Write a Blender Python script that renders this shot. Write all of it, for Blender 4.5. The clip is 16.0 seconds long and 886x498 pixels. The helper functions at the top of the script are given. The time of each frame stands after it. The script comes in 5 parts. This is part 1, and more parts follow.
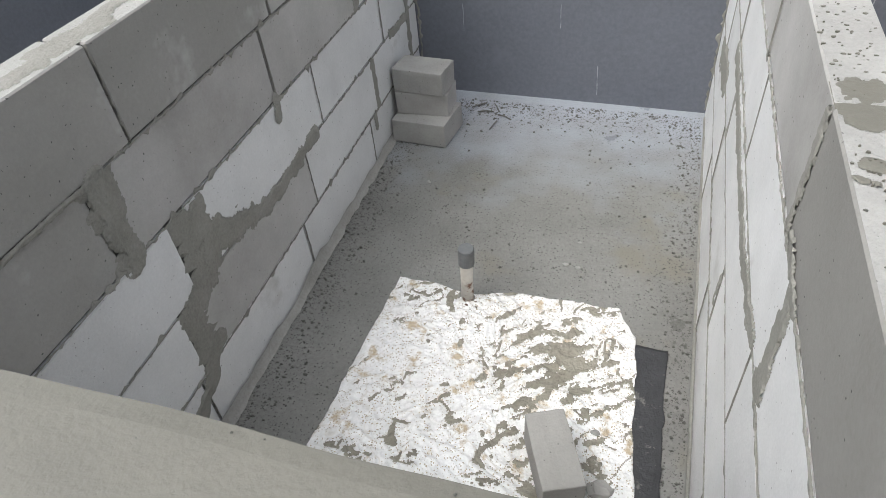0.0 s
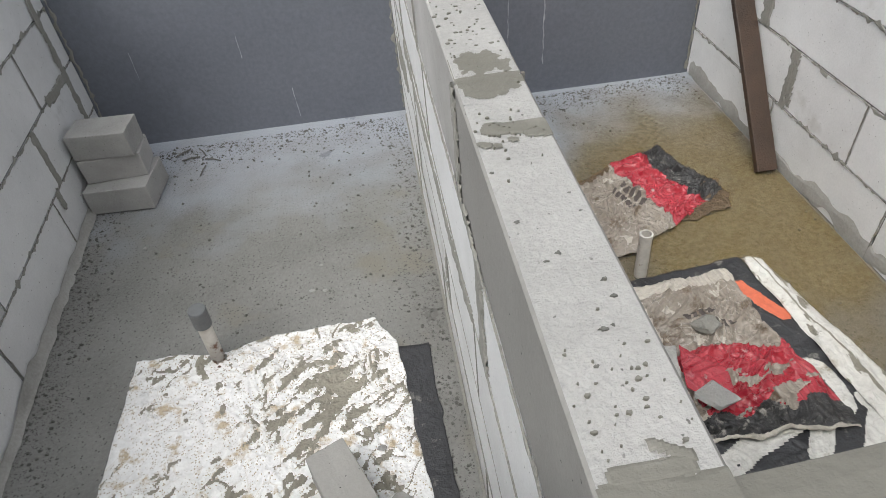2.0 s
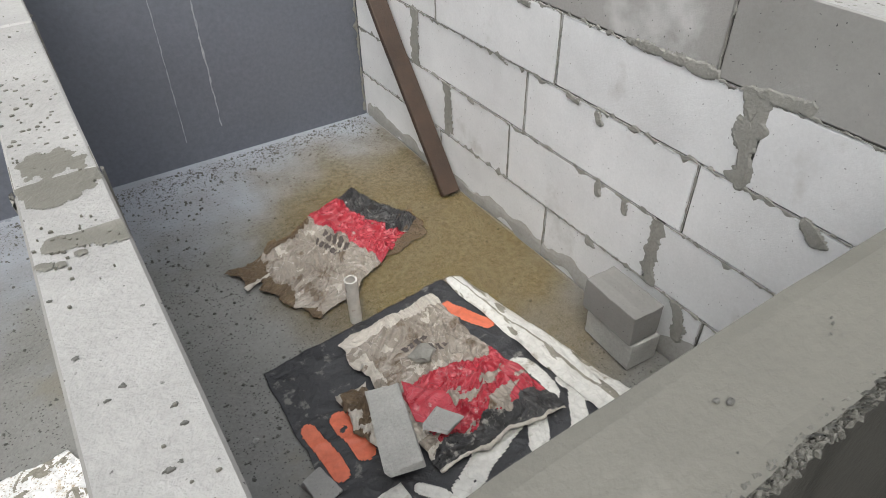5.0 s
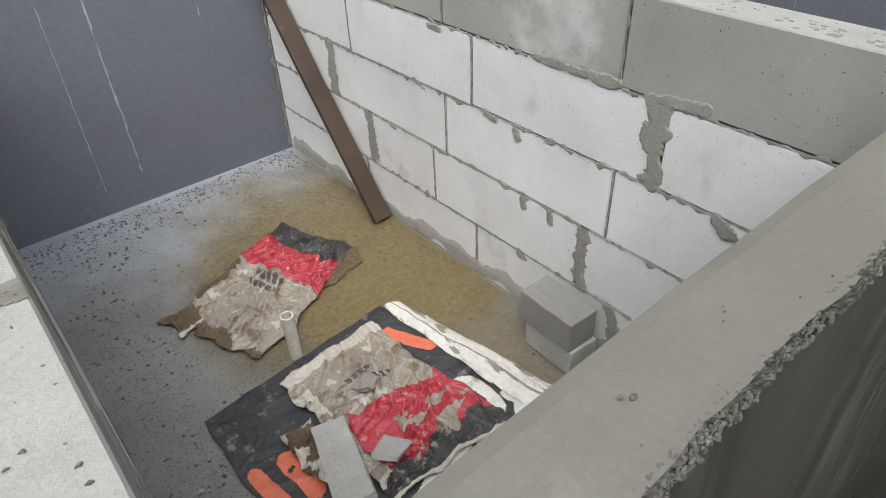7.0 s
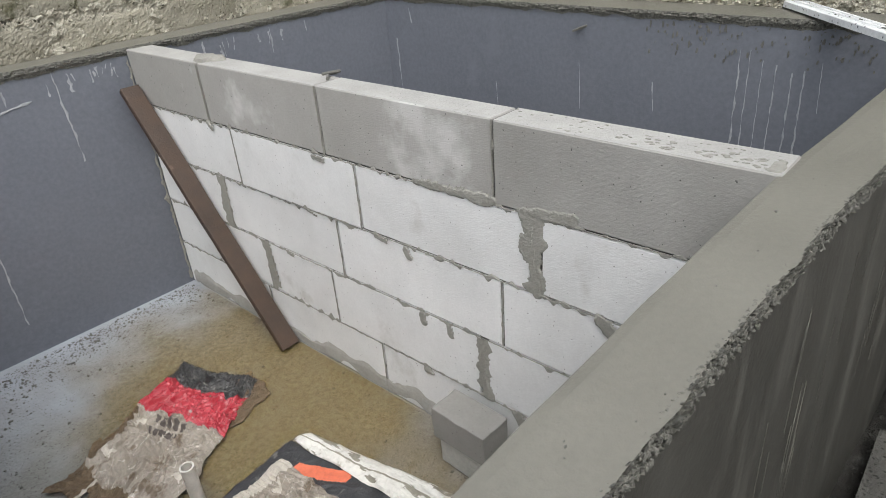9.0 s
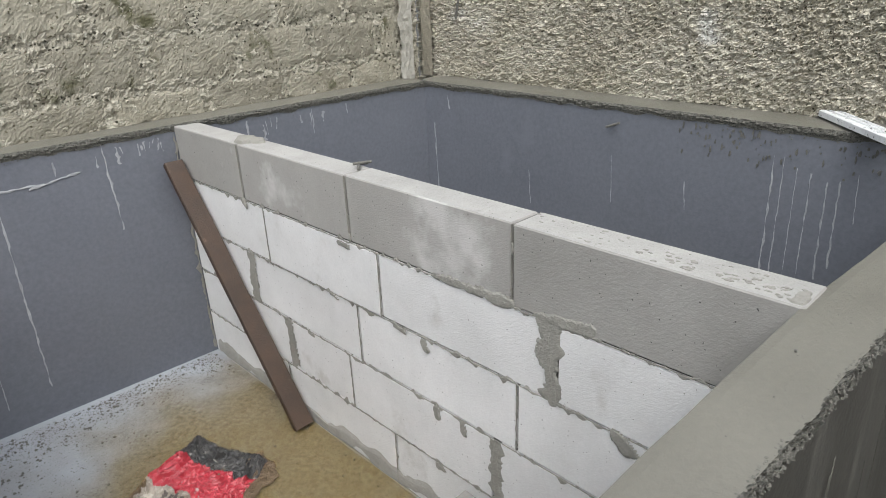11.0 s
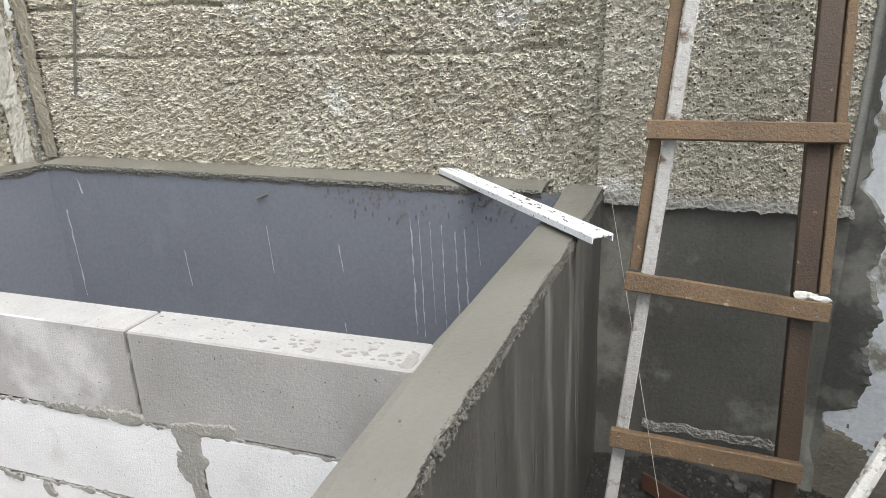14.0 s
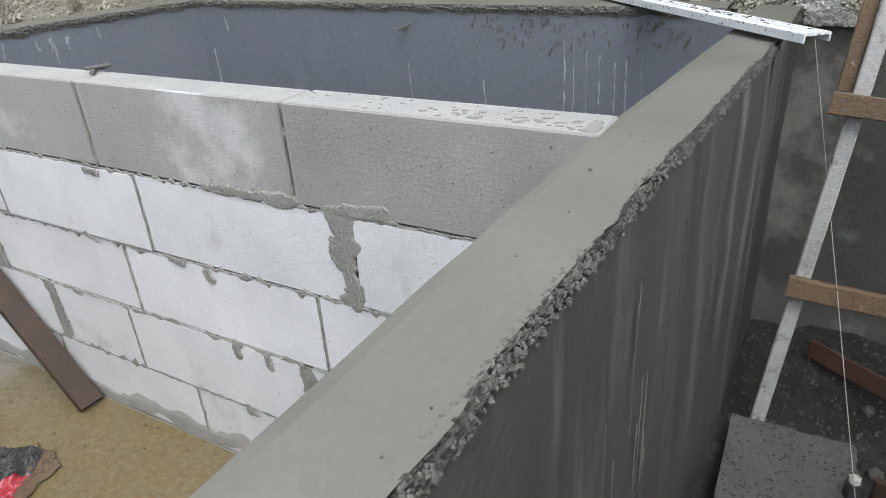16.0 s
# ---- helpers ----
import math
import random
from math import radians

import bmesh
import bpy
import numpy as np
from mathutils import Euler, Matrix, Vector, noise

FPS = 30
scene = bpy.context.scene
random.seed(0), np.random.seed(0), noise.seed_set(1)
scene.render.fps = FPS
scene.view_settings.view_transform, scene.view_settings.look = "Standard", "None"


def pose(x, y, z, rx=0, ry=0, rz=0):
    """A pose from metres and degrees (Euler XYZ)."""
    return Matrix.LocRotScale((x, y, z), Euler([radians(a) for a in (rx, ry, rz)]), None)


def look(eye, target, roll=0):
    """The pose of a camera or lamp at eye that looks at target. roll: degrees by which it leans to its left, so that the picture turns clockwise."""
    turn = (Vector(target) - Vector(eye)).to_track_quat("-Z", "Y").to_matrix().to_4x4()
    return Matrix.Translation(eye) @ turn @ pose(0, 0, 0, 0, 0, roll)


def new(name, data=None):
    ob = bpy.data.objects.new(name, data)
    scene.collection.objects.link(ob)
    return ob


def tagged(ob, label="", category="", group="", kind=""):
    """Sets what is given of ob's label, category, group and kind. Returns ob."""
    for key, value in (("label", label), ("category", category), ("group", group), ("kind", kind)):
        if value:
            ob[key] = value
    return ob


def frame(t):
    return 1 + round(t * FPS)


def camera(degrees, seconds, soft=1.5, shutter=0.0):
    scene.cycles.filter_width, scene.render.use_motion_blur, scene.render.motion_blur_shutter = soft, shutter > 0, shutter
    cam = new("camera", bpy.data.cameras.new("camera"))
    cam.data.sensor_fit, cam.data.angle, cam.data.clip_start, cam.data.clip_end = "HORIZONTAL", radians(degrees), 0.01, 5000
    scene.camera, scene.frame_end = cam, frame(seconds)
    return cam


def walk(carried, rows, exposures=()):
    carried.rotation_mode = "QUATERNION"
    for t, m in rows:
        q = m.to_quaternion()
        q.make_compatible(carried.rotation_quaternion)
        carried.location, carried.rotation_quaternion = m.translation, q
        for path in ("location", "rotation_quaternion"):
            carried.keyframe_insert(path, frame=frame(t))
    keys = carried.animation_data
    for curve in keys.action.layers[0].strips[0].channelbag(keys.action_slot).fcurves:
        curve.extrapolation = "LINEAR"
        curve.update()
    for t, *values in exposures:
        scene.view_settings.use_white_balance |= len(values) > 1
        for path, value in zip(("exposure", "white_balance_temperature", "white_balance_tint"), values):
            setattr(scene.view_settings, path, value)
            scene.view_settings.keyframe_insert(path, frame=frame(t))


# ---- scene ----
cam = camera(69.2, 16.0, soft=0.7)
PATH = [
    (0, (0.564, -0.204, 1.423), (0.006, 1.179, 0.091), -6.2),
    (0.5, (0.553, -0.181, 1.41), (0.069, 1.19, 0.037), -5.9),
    (1, (0.566, -0.178, 1.401), (0.182, 1.237, 0.041), -5.6),
    (1.5, (0.61, -0.169, 1.39), (0.392, 1.259, 0.006), -7.7),
    (2, (0.677, -0.149, 1.385), (0.789, 1.333, 0.048), -6.1),
    (2.5, (0.756, -0.123, 1.383), (1.254, 1.311, 0.081), -2.9),
    (3, (0.8, -0.127, 1.385), (1.462, 1.255, 0.099), -2.4),
    (3.5, (0.825, -0.128, 1.383), (1.575, 1.212, 0.101), -1.6),
    (4, (0.836, -0.133, 1.384), (1.628, 1.186, 0.105), -1.1),
    (4.2, (0.84, -0.136, 1.382), (1.648, 1.174, 0.104), -1.05),
    (6.3, (0.846, -0.151, 1.385), (1.734, 1.129, 0.13), -1.5),
    (6.5, (0.85, -0.156, 1.39), (1.775, 1.113, 0.151), -1.5),
    (7, (0.867, -0.167, 1.387), (1.865, 1.063, 0.166), -2.6),
    (7.5, (0.888, -0.19, 1.405), (2.006, 1.027, 0.278), -5.0),
    (8, (0.908, -0.203, 1.41), (2.124, 0.969, 0.339), -4.2),
    (8.2, (0.914, -0.205, 1.411), (2.154, 0.972, 0.374), -3.9),
    (10.3, (0.974, -0.225, 1.481), (2.291, 1.0, 0.607), -5.9),
    (10.5, (0.97, -0.224, 1.486), (2.27, 1.058, 0.669), -5.5),
    (11, (0.998, -0.219, 1.487), (2.283, 1.103, 0.711), -2.3),
    (11.5, (1.046, -0.25, 1.486), (2.512, 0.817, 0.643), -0.9),
    (12, (1.09, -0.29, 1.457), (2.649, 0.493, 0.479), -1.5),
    (12.5, (1.109, -0.314, 1.458), (2.727, 0.298, 0.454), -2.3),
    (13, (1.134, -0.327, 1.465), (2.831, 0.201, 0.547), -3.1),
    (13.5, (1.146, -0.333, 1.495), (2.922, 0.183, 0.735), -3.5),
    (14, (1.138, -0.321, 1.517), (2.94, 0.267, 0.88), -1.5),
    (14.5, (1.125, -0.311, 1.53), (2.901, 0.395, 0.941), -0.8),
    (15, (1.111, -0.304, 1.495), (2.785, 0.605, 0.885), -1.6),
    (15.5, (1.128, -0.271, 1.366), (2.692, 0.695, 0.579), -3.1),
    (16, (1.147, -0.219, 1.275), (2.688, 0.672, 0.362), -3.2),
]
walk(cam, [(t, look(eye, target, roll)) for t, eye, target, roll in PATH],
     [(0, 1.26, 6470, 7), (2, 1.06, 6500, 7), (4.2, 1.08, 6500, 7), (7, 1.16, 6500, 7), (11, 1.2, 6450, 7), (12.5, 1.44, 6530, 8), (14, 1.63, 6480, 8), (14.6, 1.60, 6430, 8), (15.2, 1.38, 6300, 7), (15.7, 1.31, 6150, 7), (16, 1.31, 6130, 7)])

# world and sun: bright overcast sky
world = bpy.data.worlds.new("world")
scene.world = world
world.use_nodes = True
wn = world.node_tree
wbg = wn.nodes["Background"]
sky = wn.nodes.new("ShaderNodeTexSky")
sky.sky_type, sky.sun_disc = "NISHITA", False
sky.sun_elevation, sky.sun_rotation = radians(57.5), radians(219)
sky.air_density, sky.dust_density = 1.0, 4.0
pale = wn.nodes.new("ShaderNodeHueSaturation")
pale.inputs["Saturation"].default_value = 0.28
wn.links.new(sky.outputs[0], pale.inputs["Color"])
wn.links.new(pale.outputs[0], wbg.inputs["Color"])
wbg.inputs["Strength"].default_value = 0.15
sun = new("sun", bpy.data.lights.new("sun", "SUN"))
sun.data.energy, sun.data.angle, sun.data.color = 0.30, radians(70), (1.0, 0.995, 0.98)
sun.matrix_world = look((-2.2, -2.7, 5.5), (0.0, 0.0, 0.0))


# ---------------------------------------------------------------- materials
def surface(name, dark, light, size=3.0, grain=60.0, rough=(0.7, 0.9), bump=0.3, bump_size=120.0, spots=None,
            metal=0.0, vary=0.0, blotch=None, streak=False, coat=0.0, fine_share=0.35, crumple=None):
    """A mottled surface: two tones at two scales, relief, optional spots (colour, size, share) and a blotch (colour, size, share, roughness)."""
    m = bpy.data.materials.new(name)
    m.use_nodes = True
    n, l = m.node_tree.nodes, m.node_tree.links
    bsdf = n["Principled BSDF"]
    geo = n.new("ShaderNodeNewGeometry")
    where = geo.outputs["Position"]
    if streak:
        mp = n.new("ShaderNodeMapping")
        mp.inputs["Scale"].default_value = (1, 1, 0.12)
        l.new(where, mp.inputs["Vector"])
        where = mp.outputs[0]

    def cloud(scale, detail, low, high, source=None):
        tex = n.new("ShaderNodeTexNoise")
        tex.inputs["Scale"].default_value, tex.inputs["Detail"].default_value = scale, detail
        tex.inputs["Roughness"].default_value = 0.62
        l.new(source or where, tex.inputs["Vector"])
        mr = n.new("ShaderNodeMapRange")
        mr.inputs["From Min"].default_value, mr.inputs["From Max"].default_value = low, high
        l.new(tex.outputs["Fac"], mr.inputs["Value"])
        return mr.outputs[0]

    def blend(fac, a, b, kind="MIX"):
        mx = n.new("ShaderNodeMix")
        mx.data_type, mx.blend_type = "RGBA", kind
        if isinstance(fac, float):
            mx.inputs[0].default_value = fac
        else:
            l.new(fac, mx.inputs[0])
        for socket, v in ((mx.inputs[6], a), (mx.inputs[7], b)):
            if isinstance(v, tuple):
                socket.default_value = (*v, 1)
            else:
                l.new(v, socket)
        return mx.outputs[2]

    big = cloud(size, 6, 0.3, 0.7)
    fine = cloud(grain, 4, 0.25, 0.75, geo.outputs["Position"])
    col = blend(big, dark, light)
    mid = tuple(0.5 * (a + b) for a, b in zip(dark, light))
    col = blend(fine_share, col, blend(fine, tuple(c * 0.6 for c in mid), tuple(min(1, c * 1.35) for c in mid)))
    rg = n.new("ShaderNodeMapRange")
    rg.inputs["To Min"].default_value, rg.inputs["To Max"].default_value = rough
    l.new(big, rg.inputs["Value"])
    roughness = rg.outputs[0]
    if blotch:
        bc, bs, share, br = blotch
        mask = cloud(bs, 5, share, share + (0.2 if streak else 0.09), where)
        col = blend(mask, col, bc)
        mr = n.new("ShaderNodeMix")
        l.new(mask, mr.inputs[0])
        l.new(roughness, mr.inputs[2])
        mr.inputs[3].default_value = br
        roughness = mr.outputs[0]
    height = cloud(bump_size, 5, 0.2, 0.8, geo.outputs["Position"])
    if spots:
        sc, ss, share = spots
        vor = n.new("ShaderNodeTexVoronoi")
        vor.inputs["Scale"].default_value = ss
        wob = n.new("ShaderNodeTexNoise")
        wob.inputs["Scale"].default_value, wob.inputs["Detail"].default_value = ss * 2.2, 4
        l.new(geo.outputs["Position"], wob.inputs["Vector"])
        push = n.new("ShaderNodeVectorMath")
        push.operation = "MULTIPLY_ADD"
        push.inputs[1].default_value = (0.55 / ss,) * 3
        l.new(wob.outputs["Color"], push.inputs[0])
        l.new(geo.outputs["Position"], push.inputs[2])
        l.new(push.outputs[0], vor.inputs["Vector"])
        mr = n.new("ShaderNodeMapRange")
        mr.inputs["From Min"].default_value, mr.inputs["From Max"].default_value = share, share * 0.6
        l.new(vor.outputs["Distance"], mr.inputs["Value"])
        gate = cloud(ss * 0.23, 2, 0.42, 0.48, geo.outputs["Position"])
        mul = n.new("ShaderNodeMath")
        mul.operation = "MULTIPLY"
        l.new(mr.outputs[0], mul.inputs[0])
        l.new(gate, mul.inputs[1])
        col = blend(mul.outputs[0], col, sc)
    if vary:
        info = n.new("ShaderNodeObjectInfo")
        hs = n.new("ShaderNodeHueSaturation")
        mr = n.new("ShaderNodeMapRange")
        mr.inputs["To Min"].default_value, mr.inputs["To Max"].default_value = 1 - vary, 1 + vary
        l.new(info.outputs["Random"], mr.inputs["Value"])
        l.new(mr.outputs[0], hs.inputs["Value"])
        l.new(col, hs.inputs["Color"])
        col = hs.outputs[0]
    bp = n.new("ShaderNodeBump")
    bp.inputs["Strength"].default_value, bp.inputs["Distance"].default_value = bump, 0.6 / bump_size
    l.new(height, bp.inputs["Height"])
    if crumple:
        # sharp folds of crushed paper or film at two sizes, worn pale along the fold lines
        fold_size, worn, share = crumple
        warp = n.new("ShaderNodeTexNoise")
        warp.inputs["Scale"].default_value, warp.inputs["Detail"].default_value = fold_size * 0.5, 3
        l.new(geo.outputs["Position"], warp.inputs["Vector"])
        shift = n.new("ShaderNodeVectorMath")
        shift.operation = "MULTIPLY_ADD"
        shift.inputs[1].default_value = (1.6 / fold_size,) * 3
        l.new(warp.outputs["Color"], shift.inputs[0])
        l.new(geo.outputs["Position"], shift.inputs[2])
        for k in (1.0, 2.7):
            cell = n.new("ShaderNodeTexVoronoi")
            cell.feature = "DISTANCE_TO_EDGE"
            cell.inputs["Scale"].default_value = fold_size * k
            l.new(shift.outputs[0], cell.inputs["Vector"])
            fold = n.new("ShaderNodeBump")
            fold.inputs["Strength"].default_value, fold.inputs["Distance"].default_value = 0.55, 0.16 / (fold_size * k)
            fold.invert = k == 1.0
            l.new(cell.outputs["Distance"], fold.inputs["Height"])
            l.new(bp.outputs[0], fold.inputs["Normal"])
            bp = fold
            if k == 1.0:
                line = n.new("ShaderNodeMapRange")
                line.inputs["From Min"].default_value, line.inputs["From Max"].default_value, line.inputs["To Max"].default_value = 0.03, 0.0, share
                l.new(cell.outputs["Distance"], line.inputs["Value"])
                gone = cloud(fold_size * 0.4, 3, 0.42, 0.58, geo.outputs["Position"])
                both = n.new("ShaderNodeMath")
                both.operation = "MULTIPLY"
                l.new(line.outputs[0], both.inputs[0])
                l.new(gone, both.inputs[1])
                col = blend(both.outputs[0], col, worn)
    l.new(col, bsdf.inputs["Base Color"])
    l.new(roughness, bsdf.inputs["Roughness"])
    l.new(bp.outputs[0], bsdf.inputs["Normal"])
    bsdf.inputs["Metallic"].default_value = metal
    bsdf.inputs["Coat Weight"].default_value = coat
    bsdf.inputs["Coat Roughness"].default_value = 0.15
    return m


AAC_WHITE = surface("aerated_block_dry", (0.58, 0.578, 0.58), (0.72, 0.718, 0.722), 4, 150, (0.85, 0.95), 0.38, 190,
                    ((0.17, 0.165, 0.16), 62, 0.10), vary=0.05, blotch=((0.50, 0.49, 0.48), 3.1, 0.62, 0.8), fine_share=0.14)
AAC_DAMP = surface("aerated_block_damp", (0.255, 0.246, 0.233), (0.355, 0.345, 0.33), 3, 120, (0.75, 0.9), 0.38, 190,
                   ((0.07, 0.068, 0.065), 58, 0.105), vary=0.07, blotch=((0.46, 0.452, 0.442), 2.9, 0.57, 0.85), fine_share=0.14)
AAC_WET = surface("aerated_block_wet", (0.19, 0.182, 0.172), (0.265, 0.255, 0.243), 4, 120, (0.7, 0.9), 0.3, 160,
                  ((0.05, 0.048, 0.045), 58, 0.10), vary=0.05, fine_share=0.16)
AAC_HALF = surface("aerated_block_part_damp", (0.30, 0.288, 0.273), (0.52, 0.51, 0.50), 2.4, 120, (0.8, 0.92), 0.38, 190,
                   ((0.09, 0.088, 0.085), 58, 0.105), vary=0.06, fine_share=0.14)
AAC_TOP = surface("aerated_block_top", (0.285, 0.279, 0.267), (0.40, 0.392, 0.376), 7, 130, (0.85, 0.95), 0.6, 170,
                  ((0.13, 0.125, 0.118), 70, 0.12), blotch=((0.26, 0.25, 0.235), 9, 0.64, 0.9), fine_share=0.2)
MORTAR = surface("joint_mortar", (0.20, 0.195, 0.175), (0.30, 0.29, 0.265), 8, 140, (0.85, 0.95), 0.6, 160)
MORTAR_DARK = surface("dark_mortar", (0.085, 0.082, 0.075), (0.18, 0.175, 0.16), 14, 160, (0.85, 0.95), 0.9, 150)
CEMENT_TOP = surface("smooth_cement", (0.125, 0.119, 0.100), (0.175, 0.167, 0.142), 3.5, 90, (0.4, 0.65), 0.25, 120,
                     blotch=((0.225, 0.215, 0.188), 5, 0.63, 0.6), fine_share=0.18)
CEMENT_LIP = surface("crumbled_cement", (0.03, 0.029, 0.026), (0.20, 0.195, 0.172), 130, 420, (0.85, 0.95), 1.0, 260,
                     ((0.015, 0.0145, 0.013), 160, 0.3))
# Wet render; its dark tones also hold the shade on the outer side.
CEMENT_DARK = surface("wet_shaded_render", (0.044, 0.041, 0.035), (0.098, 0.094, 0.082), 6, 80, (0.45, 0.75), 0.3, 90,
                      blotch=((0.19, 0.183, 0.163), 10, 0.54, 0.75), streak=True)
CEMENT_PATCH = surface("damp_plaster", (0.056, 0.054, 0.047), (0.128, 0.124, 0.109), 2.6, 60, (0.6, 0.85), 0.3, 80,
                       blotch=((0.23, 0.223, 0.197), 2.4, 0.52, 0.85))
SLATE = surface("slate_grey_coating", (0.122, 0.131, 0.155), (0.160, 0.170, 0.198), 1.6, 60, (0.28, 0.42), 0.08, 40,
                blotch=((0.165, 0.176, 0.205), 2.2, 0.64, 0.5))
FLOOR = surface("floor_screed", (0.145, 0.142, 0.132), (0.268, 0.265, 0.254), 3.2, 90, (0.25, 0.6), 0.4, 90,
                ((0.065, 0.063, 0.057), 95, 0.27), blotch=((0.20, 0.188, 0.16), 2.3, 0.56, 0.4))
ROUGH = surface("rough_cast_mortar", (0.36, 0.330, 0.258), (0.58, 0.556, 0.485), 3, 110, (0.9, 1.0), 0.7, 150,
                ((0.085, 0.075, 0.05), 60, 0.30), blotch=((0.64, 0.63, 0.60), 3.3, 0.6, 0.95))
OLD_BLOCK = surface("old_concrete_block", (0.20, 0.183, 0.140), (0.32, 0.300, 0.245), 9, 110, (0.9, 1.0), 0.6, 130, ((0.09, 0.08, 0.05), 45, 0.22), vary=0.14,
                    blotch=((0.085, 0.082, 0.045), 6, 0.60, 0.95))
OLD_JOINT = surface("old_joint_mortar", (0.15, 0.135, 0.095), (0.56, 0.53, 0.45), 30, 90, (0.9, 1.0), 1.0, 90, ((0.05, 0.045, 0.03), 48, 0.32), blotch=((0.10, 0.095, 0.055), 7, 0.62, 0.95))
OLD_PATCH = surface("pale_cement_strip", (0.33, 0.315, 0.275), (0.46, 0.445, 0.405), 6, 60, (0.85, 0.95), 0.5, 60)
WORN_STRIP = surface("worn_cement_strip", (0.17, 0.15, 0.115), (0.30, 0.275, 0.22), 6, 60, (0.85, 0.95), 0.5, 60)
SOIL = surface("dark_soil", (0.013, 0.0118, 0.010), (0.038, 0.0355, 0.031), 7, 90, (0.75, 0.95), 1.0, 70,
               blotch=((0.065, 0.062, 0.057), 9, 0.6, 0.9))
SLAB = surface("rough_concrete_slab", (0.065, 0.063, 0.058), (0.125, 0.121, 0.111), 9, 100, (0.8, 0.95), 0.9, 110,
               ((0.03, 0.029, 0.026), 70, 0.34))
PEELED = surface("peeling_white_paint", (0.66, 0.69, 0.72), (0.80, 0.82, 0.84), 5, 60, (0.6, 0.8), 0.25, 50,
                 blotch=((0.27, 0.25, 0.195), 6.5, 0.56, 0.9))




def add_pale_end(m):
    """Turns the floor colour paler and bluer towards its far end, with an uneven edge."""
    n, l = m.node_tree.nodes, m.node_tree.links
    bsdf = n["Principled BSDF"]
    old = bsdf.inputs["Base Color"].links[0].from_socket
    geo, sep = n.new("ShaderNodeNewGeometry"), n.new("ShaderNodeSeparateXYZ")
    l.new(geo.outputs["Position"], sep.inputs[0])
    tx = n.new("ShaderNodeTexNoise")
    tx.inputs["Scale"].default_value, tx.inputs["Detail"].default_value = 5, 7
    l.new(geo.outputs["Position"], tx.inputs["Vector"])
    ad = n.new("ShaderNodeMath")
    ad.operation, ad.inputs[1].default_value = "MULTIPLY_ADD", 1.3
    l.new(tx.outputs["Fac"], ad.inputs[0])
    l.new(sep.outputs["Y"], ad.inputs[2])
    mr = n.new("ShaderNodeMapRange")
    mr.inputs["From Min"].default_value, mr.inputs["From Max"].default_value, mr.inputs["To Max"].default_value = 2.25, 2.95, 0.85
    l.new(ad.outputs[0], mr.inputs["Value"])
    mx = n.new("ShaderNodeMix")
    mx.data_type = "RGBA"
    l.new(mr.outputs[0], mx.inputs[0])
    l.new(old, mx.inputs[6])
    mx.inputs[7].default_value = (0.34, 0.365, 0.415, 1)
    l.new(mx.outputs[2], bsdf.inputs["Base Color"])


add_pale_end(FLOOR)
MORTAR_PALE = surface("pale_dried_mortar", (0.33, 0.325, 0.305), (0.50, 0.495, 0.47), 9, 140, (0.85, 0.95), 0.8, 150)
DAMP_FOOT = surface("damp_block_foot", (0.28, 0.27, 0.25), (0.42, 0.41, 0.39), 9, 120, (0.8, 0.9), 0.5, 160)


# ---------------------------------------------------------------- mesh helpers
def place_of(ob):
    return ob.matrix_basis.translation + (place_of(ob.parent) if ob.parent else Vector())


def part(name, bm, material, parent=None, label="", smooth=False):
    """Links a bmesh, given in world metres, as one mesh object, under its thing if one is given."""
    if parent:
        base = place_of(parent)
    else:
        lo = [min(v.co[i] for v in bm.verts) for i in range(3)]
        hi = [max(v.co[i] for v in bm.verts) for i in range(3)]
        base = Vector(((lo[0] + hi[0]) / 2, (lo[1] + hi[1]) / 2, lo[2]))
    bmesh.ops.translate(bm, verts=bm.verts, vec=-base)
    me = bpy.data.meshes.new(name)
    bmesh.ops.recalc_face_normals(bm, faces=bm.faces)
    bm.to_mesh(me)
    bm.free()
    for mt in (material if isinstance(material, (list, tuple)) else [material]):
        me.materials.append(mt)
    if smooth:
        me.polygons.foreach_set("use_smooth", [True] * len(me.polygons))
    ob = new(name, me)
    if parent:
        ob.parent = parent
    else:
        ob.location = base
    if label:
        tagged(ob, label)
    return ob


def thing(name, at, label, category, group="", kind=""):
    ob = new(name)
    ob.location = at
    return tagged(ob, label, category, group, kind)


def box(lo, hi, bevel=0.0, jitter=0.0, turn=None, segments=1):
    """A box between two corners, bevelled, with slightly uneven corners; turn: a matrix applied to it."""
    bm = bmesh.new()
    bmesh.ops.create_cube(bm, size=1)
    for v in bm.verts:
        v.co = Vector([lo[i] + (v.co[i] + 0.5) * (hi[i] - lo[i]) for i in range(3)])
        v.co += Vector([random.uniform(-jitter, jitter) for _ in range(3)])
    if bevel:
        bmesh.ops.bevel(bm, geom=list(bm.edges), offset=bevel, segments=segments, affect="EDGES", profile=0.6)
    if turn:
        bmesh.ops.transform(bm, matrix=turn, verts=bm.verts)
    return bm


